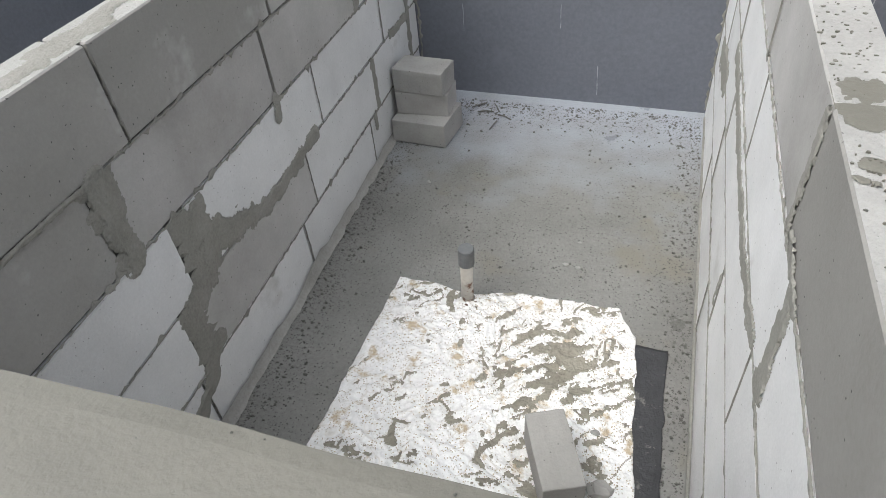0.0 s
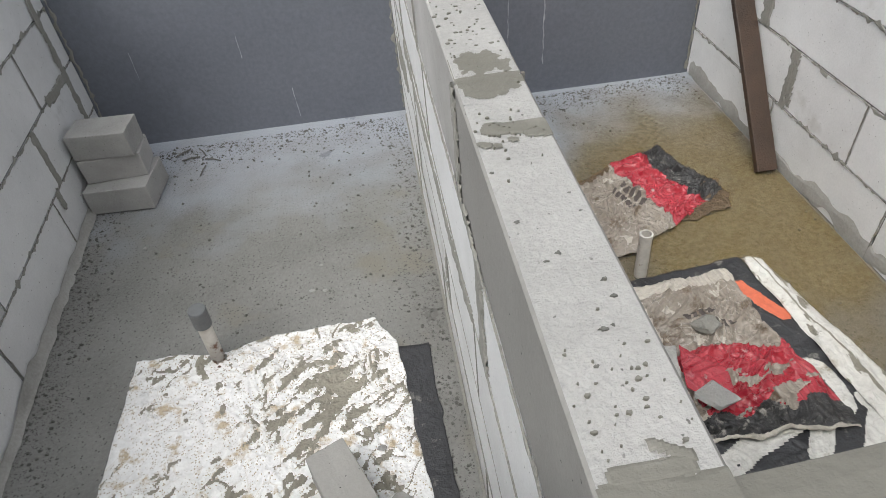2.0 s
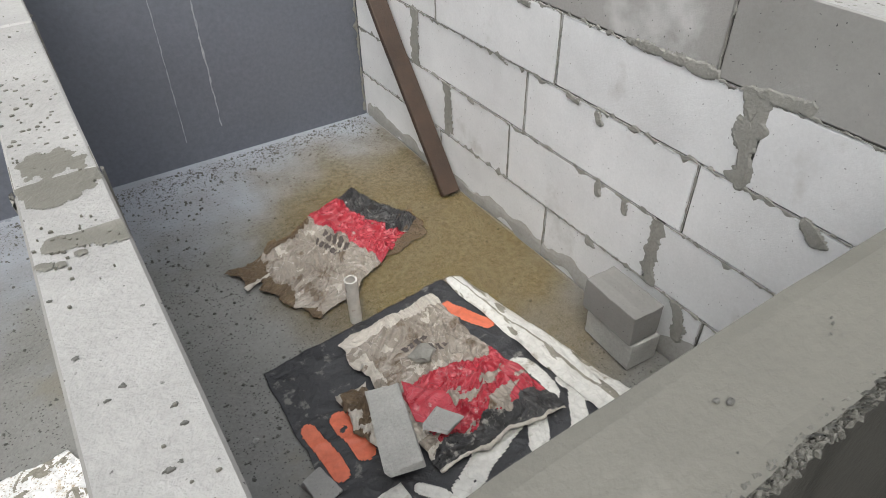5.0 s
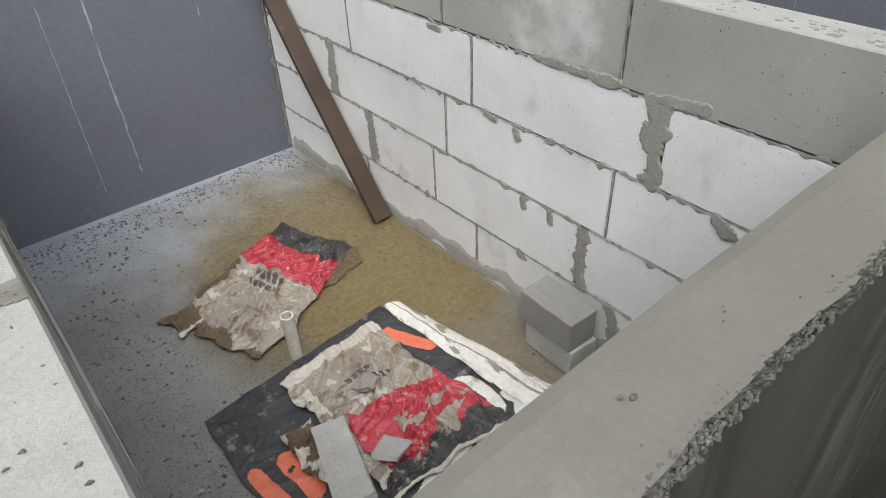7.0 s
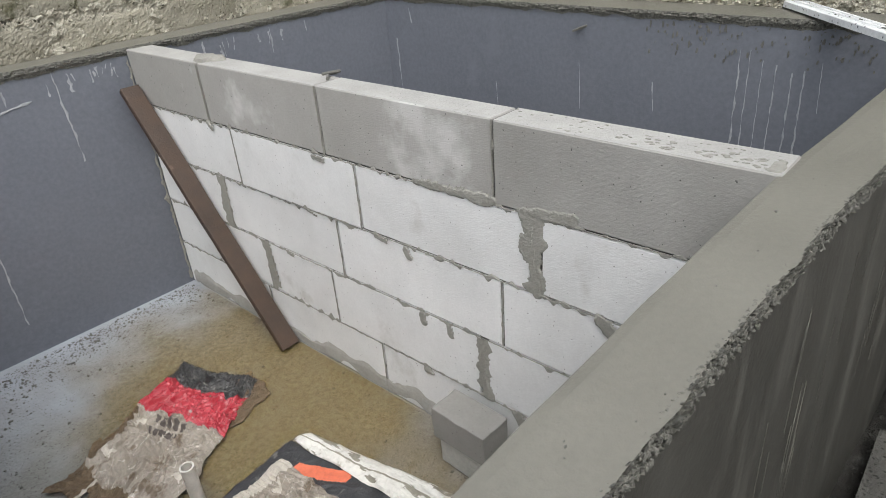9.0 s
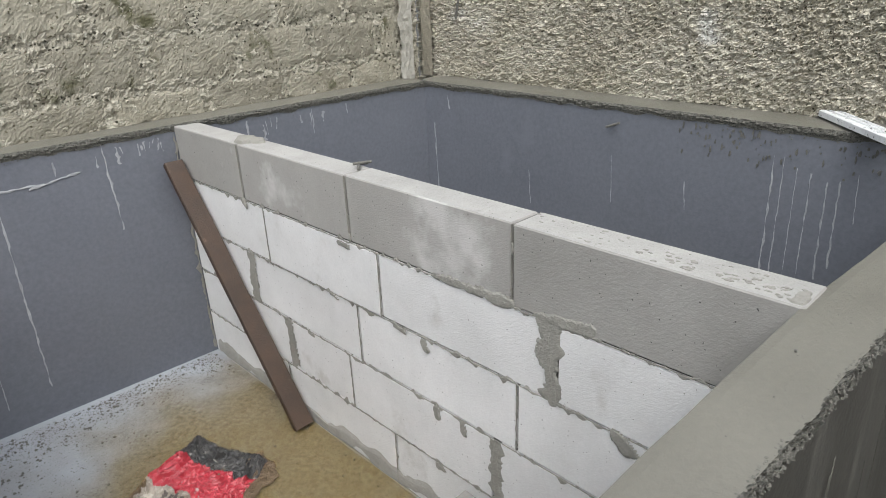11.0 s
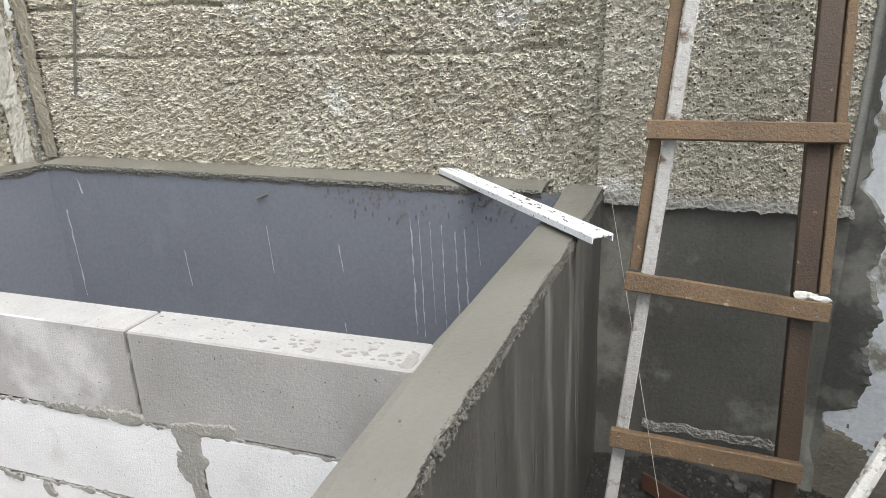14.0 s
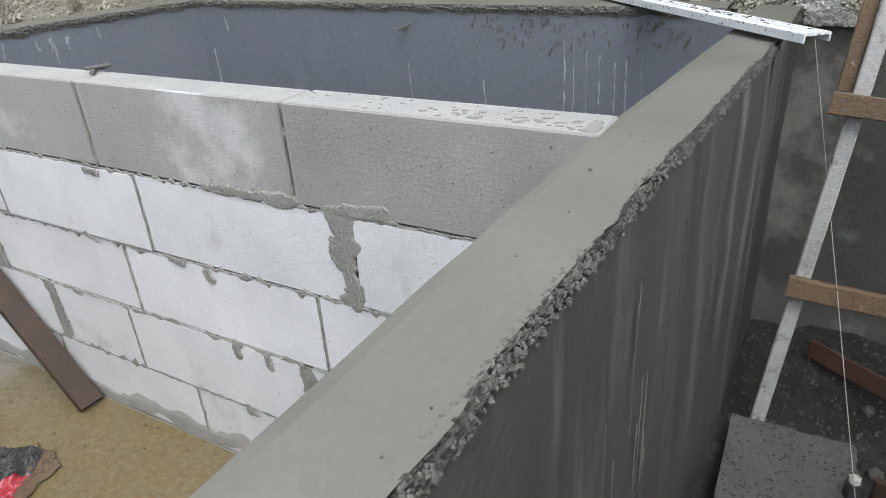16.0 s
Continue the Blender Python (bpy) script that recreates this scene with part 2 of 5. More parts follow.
def grid(nu, nv, f, back=None):
    """A sheet of nu x nv quads with corners f(u, v), u and v from 0 to 1; back: a vector by which a second skin lies behind it."""
    bm = bmesh.new()
    rows = [[bm.verts.new(f(i / nu, j / nv)) for j in range(nv + 1)] for i in range(nu + 1)]
    for i in range(nu):
        for j in range(nv):
            bm.faces.new((rows[i][j], rows[i + 1][j], rows[i + 1][j + 1], rows[i][j + 1]))
    if back is not None:
        rim = [rows[i][0] for i in range(nu + 1)] + [rows[nu][j] for j in range(1, nv + 1)] + \
              [rows[i][nv] for i in range(nu - 1, -1, -1)] + [rows[0][j] for j in range(nv - 1, 0, -1)]
        low = [bm.verts.new(v.co + Vector(back)) for v in rim]
        for k in range(len(rim)):
            q = (k + 1) % len(rim)
            bm.faces.new((rim[k], low[k], low[q], rim[q]))
        bm.faces.new(low)
    return bm


def fbm(x, y, z, octaves=4):
    return noise.fractal(Vector((x, y, z)), 1.0, 2.0, octaves)


def merge(bm, other):
    me = bpy.data.meshes.new("scrap")
    other.to_mesh(me)
    other.free()
    bm.from_mesh(me)
    bpy.data.meshes.remove(me)
    return bm


# ---------------------------------------------------------------- plan (x along the front wall, y away from it, floor at 0)
def far_y(x):
    return 2.275 + 0.022 * (2.0 - x)


def right_x(y):
    return 3.245 + 0.03 * y


LEFT_END, TOP = -1.9, 1.0


def a_face(y):
    return -0.35 - 0.05 * y


# ---------------------------------------------------------------- ground and floor
def ground_height(x, y):
    return -0.035 + 0.05 * fbm(x * 1.7, y * 1.7, 2.0, 3) + 0.012 * fbm(x * 14, y * 14, 5.0, 3)


def build_ground():
    bm = grid(150, 120, lambda u, v: (0.4 + 3.2 * u, -3.0 + 2.95 * v, ground_height(0.4 + 3.2 * u, -3.0 + 2.95 * v)))
    far = bmesh.new()
    ring = [(-400, -400), (400, -400), (400, 400), (-400, 400)]
    far.faces.new([far.verts.new((x, y, -0.16)) for x, y in ring])
    merge(bm, far)
    tagged(part("ground", bm, SOIL), "dark damp soil beside the tank wall", "ground", kind="structure")


def build_floor():
    def f(u, v):
        x, y = LEFT_END + u * (3.40 - LEFT_END), -0.03 + v * 2.42
        return x, y, 0.004 * fbm(x * 2, y * 2, 0.3, 3)
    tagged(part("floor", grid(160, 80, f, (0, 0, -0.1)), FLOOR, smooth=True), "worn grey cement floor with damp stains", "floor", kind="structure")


# ---------------------------------------------------------------- block walls
def ribbon(bm, p, q, n, along, width, rag, proud, seed, full=0.34, pace=0.31):
    """An uneven strip of squeezed mortar from p to q on a face with normal n; rag: how ragged it is."""
    p, q, n = Vector(p), Vector(q), Vector(n)
    way = q - p
    steps = max(2, int(way.length / along))
    side = n.cross(way).normalized()
    last = None
    for i in range(steps + 1):
        c = p + way * (i / steps)
        a = width * max(0.02, full + rag * fbm(seed, i * pace, 0.0, 4))
        b = width * max(0.02, full + rag * fbm(seed + 9.1, i * pace, 4.0, 4))
        hull = [bm.verts.new(c + side * a), bm.verts.new(c + side * a * 0.5 + n * proud), bm.verts.new(c - side * b * 0.5 + n * proud), bm.verts.new(c - side * b)]
        if last:
            for k in range(3):
                bm.faces.new((last[k], last[k + 1], hull[k + 1], hull[k]))
        last = hull


def blob(bm, centre, ax, ay, n, ru, rv, proud, seed, rag=0.25, count=26, most=1.0):
    """A flat smear of mortar with an uneven outline on the plane of ax and ay."""
    c, ax, ay, n = Vector(centre), Vector(ax), Vector(ay), Vector(n)
    proud += 0.0012 * abs(math.sin(seed * 12.9))
    rim, top = [], []
    for i in range(count):
        t = 2 * math.pi * i / count
        r = 1 + rag * 1.6 * fbm(seed + math.cos(t) * 1.3, math.sin(t) * 1.3, seed, 4)
        d = ax * max(-most, min(most, ru * r * math.cos(t))) + ay * (rv * r * math.sin(t))
        rim.append(bm.verts.new(c + d))
        top.append(bm.verts.new(c + d * 0.88 + n * proud))
    for i in range(count):
        j = (i + 1) % count
        bm.faces.new((rim[i], rim[j], top[j], top[i]))
    bm.faces.new(top)


def smear_patch(origin, ax, ay, n, strokes, span, seed, cell=0.0035, rag=0.55, proud=0.0045):
    """Trowelled mortar on a plane with crumbly edges. strokes: (a0, b0, a1, b1, radius) along ax and ay; span: (a low, a high, b low, b high) that it stays in."""
    o, ax, ay, n = Vector(origin), Vector(ax), Vector(ay), Vector(n)
    bm = bmesh.new()
    for k, (a0, b0, a1, b1, r) in enumerate(strokes):
        pad = r * 1.7
        la, ha = max(span[0], min(a0, a1) - pad), min(span[1], max(a0, a1) + pad)
        lb, hb = max(span[2], min(b0, b1) - pad), min(span[3], max(b0, b1) + pad)
        na, nb = max(2, int((ha - la) / cell)), max(2, int((hb - lb) / cell))
        dx, dy = a1 - a0, b1 - b0
        size = max(1e-9, dx * dx + dy * dy)
        made, level = {}, {}
        for i in range(na + 1):
            for j in range(nb + 1):
                p, q = la + (ha - la) * i / na, lb + (hb - lb) * j / nb
                t = max(0.0, min(1.0, ((p - a0) * dx + (q - b0) * dy) / size))
                away = math.hypot(p - a0 - t * dx, q - b0 - t * dy) / r
                level[i, j] = (1 - away + rag * fbm(p * 22, q * 22, seed + k, 3) + 0.35 * rag * fbm(p * 110, q * 110, seed, 3), p, q)

        def corner(i, j):
            if (i, j) not in made:
                f, p, q = level[i, j]
                made[i, j] = bm.verts.new(o + ax * p + ay * q + n * (proud * min(1.0, max(0.0, f * 3)) * (1 + 0.3 * fbm(p * 60, q * 60, seed, 3)) - 0.0004 + 0.0002 * k))
            return made[i, j]
        for i in range(na):
            for j in range(nb):
                if sum(level[c][0] > 0 for c in ((i, j), (i + 1, j), (i + 1, j + 1), (i, j + 1))) >= 3:
                    bm.faces.new((corner(i, j), corner(i + 1, j), corner(i + 1, j + 1), corner(i, j + 1)))
    return bm


def block_wall(name, face, thick, rows, length, label, tone, wide, smears):
    """A partition of aerated blocks. face(y): x of the side that looks to -x for thick > 0, else to +x. rows: joints of each course from the top down.
    tone(row, k): a block's material. wide: {(row, k): width} of joints filled with broad mortar."""
    wall = thing(name, (face(1.1) + thick / 2, 1.1, 0), label, "wall", kind="structure")
    inset = 0.009
    s = math.copysign(1, thick)
    core = bmesh.new()
    ring = [(face(0.012) + s * inset, 0.012), (face(length) + s * inset, length), (face(length) + thick - s * inset, length), (face(0.012) + thick - s * inset, 0.012)]
    low, high = ([core.verts.new((x, y, z)) for x, y in ring] for z in (0.0, TOP - 0.004))
    core.faces.new(low), core.faces.new(high)
    for k in range(4):
        core.faces.new((low[k], low[(k + 1) % 4], high[(k + 1) % 4], high[k]))
    part("mortar_core", core, MORTAR_DARK, wall)
    squeezed = bmesh.new()
    for r, joints in enumerate(rows):
        z1, z0 = TOP - 0.2 * r, TOP - 0.2 * (r + 1)
        ends = [0.014] + list(joints) + [length]
        for k in range(len(ends) - 1):
            g0 = wide.get((r, k - 1), 0.007) / 2 if k else 0
            g1 = wide.get((r, k), 0.007) / 2 if k < len(joints) else 0
            y0, y1 = ends[k] + g0, ends[k + 1] - g1
            bm = bmesh.new()
            proud = random.uniform(-0.0015, 0.0025)
            cs = [(face(y0) - s * proud, y0), (face(y1) - s * proud, y1), (face(y1) + thick + s * proud, y1), (face(y0) + thick + s * proud, y0)]
            a = [bm.verts.new((x, y, z0 + 0.003 + random.uniform(-1, 1) * 0.0012)) for x, y in cs]
            b = [bm.verts.new((x, y, z1 - 0.003 * (r > 0) + random.uniform(-1, 1) * 0.0012)) for x, y in cs]
            bm.faces.new(a), bm.faces.new(b)
            for q in range(4):
                bm.faces.new((a[q], a[(q + 1) % 4], b[(q + 1) % 4], b[q]))
            bmesh.ops.bevel(bm, geom=list(bm.edges), offset=0.003, segments=1, affect="EDGES")
            ob = part("block", bm, [tone(r, k), AAC_TOP], wall)
            if r == 0:
                for f in ob.data.polygons:
                    if f.normal.z > 0.9:
                        f.material_index = 1
        for side, nx in ((0, -s), (thick, s)):
            if r < len(rows) - 1:
                ribbon(squeezed, (face(0.02) + side, 0.02, z0), (face(length) + side, length, z0), (nx, 0, 0), 0.004, 0.010, 2.0, 0.0028, r * 3.7 + side * 50, 0.10, 0.13)
            for k, y in enumerate(joints):
                w = wide.get((r, k), 0.006) * (1.25 if (r, k) in wide else 1)
                broad = (r, k) in wide
                ribbon(squeezed, (face(y) + side, y, z0), (face(y) + side, y, z1 - 0.001), (nx, 0, 0), 0.004, w, 0.55 if broad else 1.2, 0.0034, r * 5.3 + k + side * 40, 0.6 if broad else 0.16, 0.13)
    part("joint_mortar", squeezed, MORTAR, wall)
    if smears:
        slope = face(1.0) - face(0.0)
        bm = smear_patch((face(0.0), 0, 0), (slope, 1, 0), (0, 0, 1), (-s, 0, 0), smears, (0.03, length - 0.02, 0.004, TOP - 0.003), len(rows[0]) + length)
        part("mortar_smear", bm, MORTAR, wall)
    return wall


def build_partitions():
    tone_a = lambda r, k: AAC_DAMP if (r, k) in ((0, 0), (1, 0), (0, 1)) else (AAC_HALF if (r, k) in ((0, 2), (1, 2), (1, 1), (3, 1)) else AAC_WHITE)
    block_wall("wall_a", a_face, -0.1, [(0.60, 1.20, 1.80), (0.47, 1.125, 1.73), (0.625, 1.34, 1.93), (0.54, 1.19, 1.79), (0.48, 1.08, 1.68)],
               far_y(-0.4), "grey-white aerated block partition with smeared mortar joints", tone_a, {(1, 0): 0.04, (2, 0): 0.07, (3, 0): 0.06, (1, 2): 0.03, (3, 2): 0.025},
               [(1.28, 0.40, 1.12, 0.385, 0.024), (1.12, 0.385, 0.95, 0.38, 0.026), (0.95, 0.38, 0.80, 0.42, 0.030), (0.80, 0.43, 0.70, 0.47, 0.045), (0.69, 0.57, 0.67, 0.42, 0.034),
                (0.66, 0.42, 0.57, 0.37, 0.040), (0.58, 0.24, 0.52, 0.18, 0.034), (0.52, 0.18, 0.42, 0.12, 0.030), (0.485, 0.79, 0.48, 0.61, 0.034), (1.12, 0.61, 1.11, 0.56, 0.020), (2.0, 0.40, 2.2, 0.39, 0.02), (1.74, 0.20, 1.73, 0.15, 0.018),
                (2.21, 0.10, 2.22, 0.9, 0.022), (0.05, 0.80, 0.5, 0.80, 0.008)])
    tone_b = lambda r, k: AAC_WET if r == 0 and k < 1 else (AAC_HALF if r == 0 else AAC_WHITE)
    block_wall("wall_b", lambda y: 0.767, 0.089, [(0.585, 1.14, 1.74), (0.46, 1.06, 1.66), (0.53, 1.47, 2.0), (0.33, 0.94, 1.54), (0.50, 1.10, 1.70)],
               far_y(0.8), "white aerated block partition with a mortar-stained top", tone_b, {(0, 0): 0.005, (1, 0): 0.03, (2, 1): 0.03},
               [(0.585, 0.985, 0.58, 0.82, 0.013), (0.55, 0.82, 0.42, 0.80, 0.012), (0.45, 0.78, 0.43, 0.63, 0.020), (1.67, 0.56, 1.20, 0.55, 0.026), (1.20, 0.55, 0.80, 0.565, 0.022), (0.80, 0.565, 0.55, 0.60, 0.020),
                (1.80, 0.40, 2.1, 0.36, 0.05), (0.33, 0.37, 0.32, 0.26, 0.014), (0.94, 0.36, 0.95, 0.28, 0.012)])
    tone_c = lambda r, k: AAC_DAMP if r == 0 else (AAC_WHITE)
    block_wall("wall_c", lambda y: 1.998, 0.098, [(0.595, 1.19, 1.79), (0.48, 1.07, 1.67), (0.578, 1.186, 1.815), (0.645, 1.252, 1.61), (0.45, 1.053, 1.65)],
               far_y(2.05), "white aerated block partition with a damp grey top course", tone_c, {(1, 0): 0.032, (2, 2): 0.03, (3, 0): 0.028, (3, 2): 0.022},
               [(0.50, 0.79, 0.495, 0.70, 0.024), (0.495, 0.70, 0.475, 0.60, 0.015), (0.51, 0.806, 0.39, 0.812, 0.018), (0.84, 0.806, 0.70, 0.806, 0.012), (0.72, 0.806, 0.60, 0.806, 0.017), (1.80, 0.59, 1.80, 0.41, 0.016), (1.59, 0.39, 1.58, 0.23, 0.013),
                (0.64, 0.385, 0.65, 0.30, 0.012), (0.65, 0.30, 0.63, 0.21, 0.018), (0.90, 0.585, 0.89, 0.57, 0.012), (0.86, 0.39, 0.855, 0.37, 0.014), (0.76, 0.385, 0.755, 0.365, 0.013), (1.01, 0.60, 0.97, 0.592, 0.011), (0.31, 0.595, 0.28, 0.58, 0.018),
                (0.86, 0.19, 0.84, 0.185, 0.014), (0.53, 0.19, 0.50, 0.10, 0.022), (1.24, 0.79, 1.2, 0.785, 0.010), (1.80, 0.80, 1.78, 0.785, 0.014), (1.31, 0.60, 1.28, 0.592, 0.008), (1.47, 0.40, 1.44, 0.394, 0.008)])


# ---------------------------------------------------------------- front wall, coated walls and their ledges
def front_out(x):
    return float(np.interp(x, (-1.9, 0.0, 0.5, 0.9, 1.1, 1.3, 1.5, 1.85, 2.3, 2.75, 3.4), (-0.24, -0.145, -0.115, -0.078, -0.062, -0.058, -0.063, -0.078, -0.112, -0.146, -0.178)))


def front_in(x):
    return float(np.interp(x, (-1.9, 0.0, 0.5, 1.0, 1.45, 2.0, 2.95, 3.4), (-0.012, -0.002, 0.007, 0.036, 0.038, 0.023, -0.046, -0.056)))


def build_front_wall():
    wall = thing("wall_front", (0.8, -0.06, 0), "low cement-rendered front wall with a smooth top and crumbled outer edge", "wall", kind="structure")
    x0, x1 = LEFT_END, 3.39

    def top(u, v):
        x = x0 + u * (x1 - x0)
        yi, yo = front_in(x) + 0.004 * fbm(x * 3, 1, 0, 3), front_out(x) + 0.006 * fbm(x * 9, 7, 0, 4)
        if v == 0:
            return x, yi, TOP - 0.03
        w = max(0.0, (v - 0.15) / 0.85)
        return x, yi - 0.004 * (w > 0) + (yo - yi) * w, TOP - 0.003 * (v < 0.2) + 0.0025 * fbm(x * 5, w * 2, 3, 3)

    part("coping", grid(320, 8, top), CEMENT_TOP, wall, "smooth olive-grey cement top")

    def lip(u, v):
        x = x0 + u * (x1 - x0)
        yo = front_out(x) + 0.006 * fbm(x * 9, 7, 0, 4)
        w = v * 5
        drop = 0.001 + 0.024 * v ** 1.2 * (1 + 0.5 * fbm(x * 6, 2, 4, 3))
        out = 0.004 * min(1, v * 1.5)
        r = (0.0 if v == 0 else 1.0) * 0.016 * fbm(x * 130, w * 3.6, 8, 5)
        return x, yo - out - r * 0.8, TOP - drop + r

    part("broken_edge", grid(2600, 12, lip), CEMENT_LIP, wall, "dark crumbled mortar edge")

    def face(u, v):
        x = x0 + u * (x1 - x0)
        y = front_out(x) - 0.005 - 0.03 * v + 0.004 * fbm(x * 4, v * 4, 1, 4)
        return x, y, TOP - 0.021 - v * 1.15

    part("render_coat", grid(260, 40, face), CEMENT_DARK, wall, "wet grey cement render, darkened in colour for its shaded side", smooth=True)

    def inner(u, v):
        x = x0 + u * (x1 - x0)
        return x, front_in(x) - 0.003 + 0.004 * fbm(x * 3, 1, 0, 3), TOP - 1.1 + v * 1.08

    part("inner_face", grid(160, 6, inner), CEMENT_TOP, wall)
    part("core", box((x0, -0.046, -0.1), (2.45, -0.022, TOP - 0.006)), MORTAR, wall)
    part("core", box((2.45, -0.112, -0.1), (x1, -0.068, TOP - 0.006)), MORTAR, wall)


def build_coated_walls():
    far = thing("wall_far", (0.7, 2.33, 0), "smooth slate-grey coated tank wall with pale drips", "wall", kind="structure")
    n = 60
    bm = grid(n, 20, lambda u, v: (LEFT_END + u * (right_x(2.3) - LEFT_END), far_y(LEFT_END + u * (right_x(2.3) - LEFT_END)) + 0.002 * fbm(u * 9, v * 3, 0, 3), v * 0.985))
    part("coating", bm, SLATE, far, smooth=True)
    right = thing("wall_right", (3.31, 1.1, 0), "smooth slate-grey coated end wall with white drips", "wall", kind="structure")
    bm = grid(n, 20, lambda u, v: (right_x(-0.1 + u * 2.38) + 0.002 * fbm(u * 9, v * 3, 5, 3), -0.1 + u * 2.38, v * 0.985))
    part("coating", bm, SLATE, right, smooth=True)

    def ledge(owner, point, steps):
        """point(u, d): a place d metres behind the coated face."""
        def crest(u, v):
            x, y = point(u, -0.004 + 0.19 * v)
            return x, y, TOP + 0.009 + 0.003 * fbm(x * 4, y * 4, 2, 3) - 0.006 * (v == 0)
        part("ledge", grid(steps // 4, 4, crest), CEMENT_TOP, owner, "smooth cement ledge", smooth=True)

        def fringe(u, v):
            x, y = point(u, 0)
            edge = 0.030 + 0.012 * fbm(x * 11, y * 11, 3, 4)
            r = 0.008 * fbm(x * 90, y * 90, v * 5, 4)
            x, y = point(u, -0.002 - (0.006 + r) * math.sin(math.pi * min(1, v + 0.12)))
            return x, y, TOP + 0.008 - edge * v + r * 0.3
        part("mortar_fringe", grid(steps, 6, fringe), CEMENT_LIP, owner, "ragged dark mortar fringe")

    ledge(far, lambda u, d: (LEFT_END + u * (right_x(2.3) - LEFT_END), far_y(LEFT_END + u * (right_x(2.3) - LEFT_END)) + d), 900)
    ledge(right, lambda u, d: (right_x(0.012 + u * 2.278) + d, 0.012 + u * 2.278), 520)
    end = part("wall_left", box((LEFT_END - 0.1, -0.05, 0), (LEFT_END, 2.5, 1.0), 0.006), SLATE)
    tagged(end, "slate-grey coated end wall of the tank", "wall", kind="structure")


def tube_line(path, r, sides=6):
    bm, last = bmesh.new(), None
    for x, y, z in path:
        ring = [bm.verts.new((x + r * math.cos(6.283 * k / sides), y + r * math.sin(6.283 * k / sides), z)) for k in range(sides)]
        if last:
            for k in range(sides):
                bm.faces.new((last[k], last[(k + 1) % sides], ring[(k + 1) % sides], ring[k]))
        last = ring
    return bm


# ---------------------------------------------------------------- old boundary walls
def build_rough_wall():
    def f(u, v):
        y, z = -0.20 + u * 2.66, 0.96 + v * 1.2
        d = 0.013 * noise.fractal(Vector((y * 38, z * 46, 3)), 0.5, 2.1, 5) + 0.021 * abs(noise.fractal(Vector((y * 92, z * 104, 9)), 0.5, 2.0, 3)) + 0.006 * fbm(y * 3, z * 3, 1, 2)
        for line in (1.452, 1.655):
            d -= 0.024 * math.exp(-((z - line - 0.012 * fbm(y * 4, line, 0, 3)) / 0.010) ** 2) * max(0, 0.55 + fbm(y * 2.2, line * 7, 0, 3))
        return 3.415 + 0.03 * y - d, y, z
    wall = tagged(part("wall_rough", grid(680, 300, f, (0.15, 0, 0)), ROUGH), "old boundary wall with coarse spattered mortar", "wall", kind="structure")

    part("corner_strip", grid(8, 120, lambda u, v: (3.448 + 0.004 * fbm(u * 5, v * 30, 0, 3), 2.325 + 0.075 * u + 0.012 * fbm(v * 12, 3, 0, 3), 1.01 + v * 1.15)), WORN_STRIP, wall, "smooth brownish cement strip")
    part("crack", tube_line([(3.445, 2.00, 2.12), (3.448, 2.027, 1.76), (3.45, 2.108, 1.46), (3.453, 2.15, 1.30)], 0.006), MORTAR_DARK, wall, "dark hanging root line")

    def g(u, v):
        y, z = -0.96 + u * 0.80, 0.955 + v * 1.2
        d = 0.008 * noise.fractal(Vector((y * 38, z * 46, 3)), 0.5, 2.1, 5) + 0.013 * abs(noise.fractal(Vector((y * 92, z * 104, 9)), 0.5, 2.0, 3))
        return 3.372 + 0.03 * y - d, y, z
    part("spatter_coat", grid(200, 300, g, (0.15, 0, 0)), ROUGH, wall)

    def h(u, v):
        y, z = -0.95 + u * 0.80, -0.2 + v * (1.165 + 0.012 * fbm(u * 7, 0, 5, 4))
        d = 0.004 * fbm(y * 3, z * 3, 0, 3) + 0.022 * max(0, 0.12 + 0.03 * fbm(y * 9, 3, 0, 3) - z) / 0.1 * (z < 0.15)
        return 3.345 + 0.03 * y - min(0.05, d), y, z
    plaster = tagged(part("wall_plastered", grid(110, 150, h, (0.12, 0, 0)), CEMENT_PATCH, smooth=True), "damp dark grey plastered wall behind the ladder", "wall", kind="structure")

    def fringe(u, v):
        y = -0.89 + u * 0.52
        r = 0.010 * fbm(y * 60, v * 3, 2, 4)
        return 3.318 + 0.03 * y - 0.014 * v ** 0.5 - r, y, 0.145 - 0.03 * v + 0.022 * fbm(y * 9, 4, 0, 4) + r
    part("plaster_fringe", grid(260, 8, fringe), MORTAR, plaster, "pale ragged lower edge of the plaster")

    def crest(u, v):
        y = -0.93 + u * 0.74
        r = 0.008 * fbm(y * 60, v * 3, 6, 4)
        return 3.338 + 0.03 * y + 0.03 * (v - 0.6) - r, y, 0.955 + 0.03 * v + 0.014 * fbm(y * 9, 8, 0, 4) + r
    part("plaster_crest", grid(260, 8, crest), MORTAR, plaster, "ragged upper edge of the plaster")


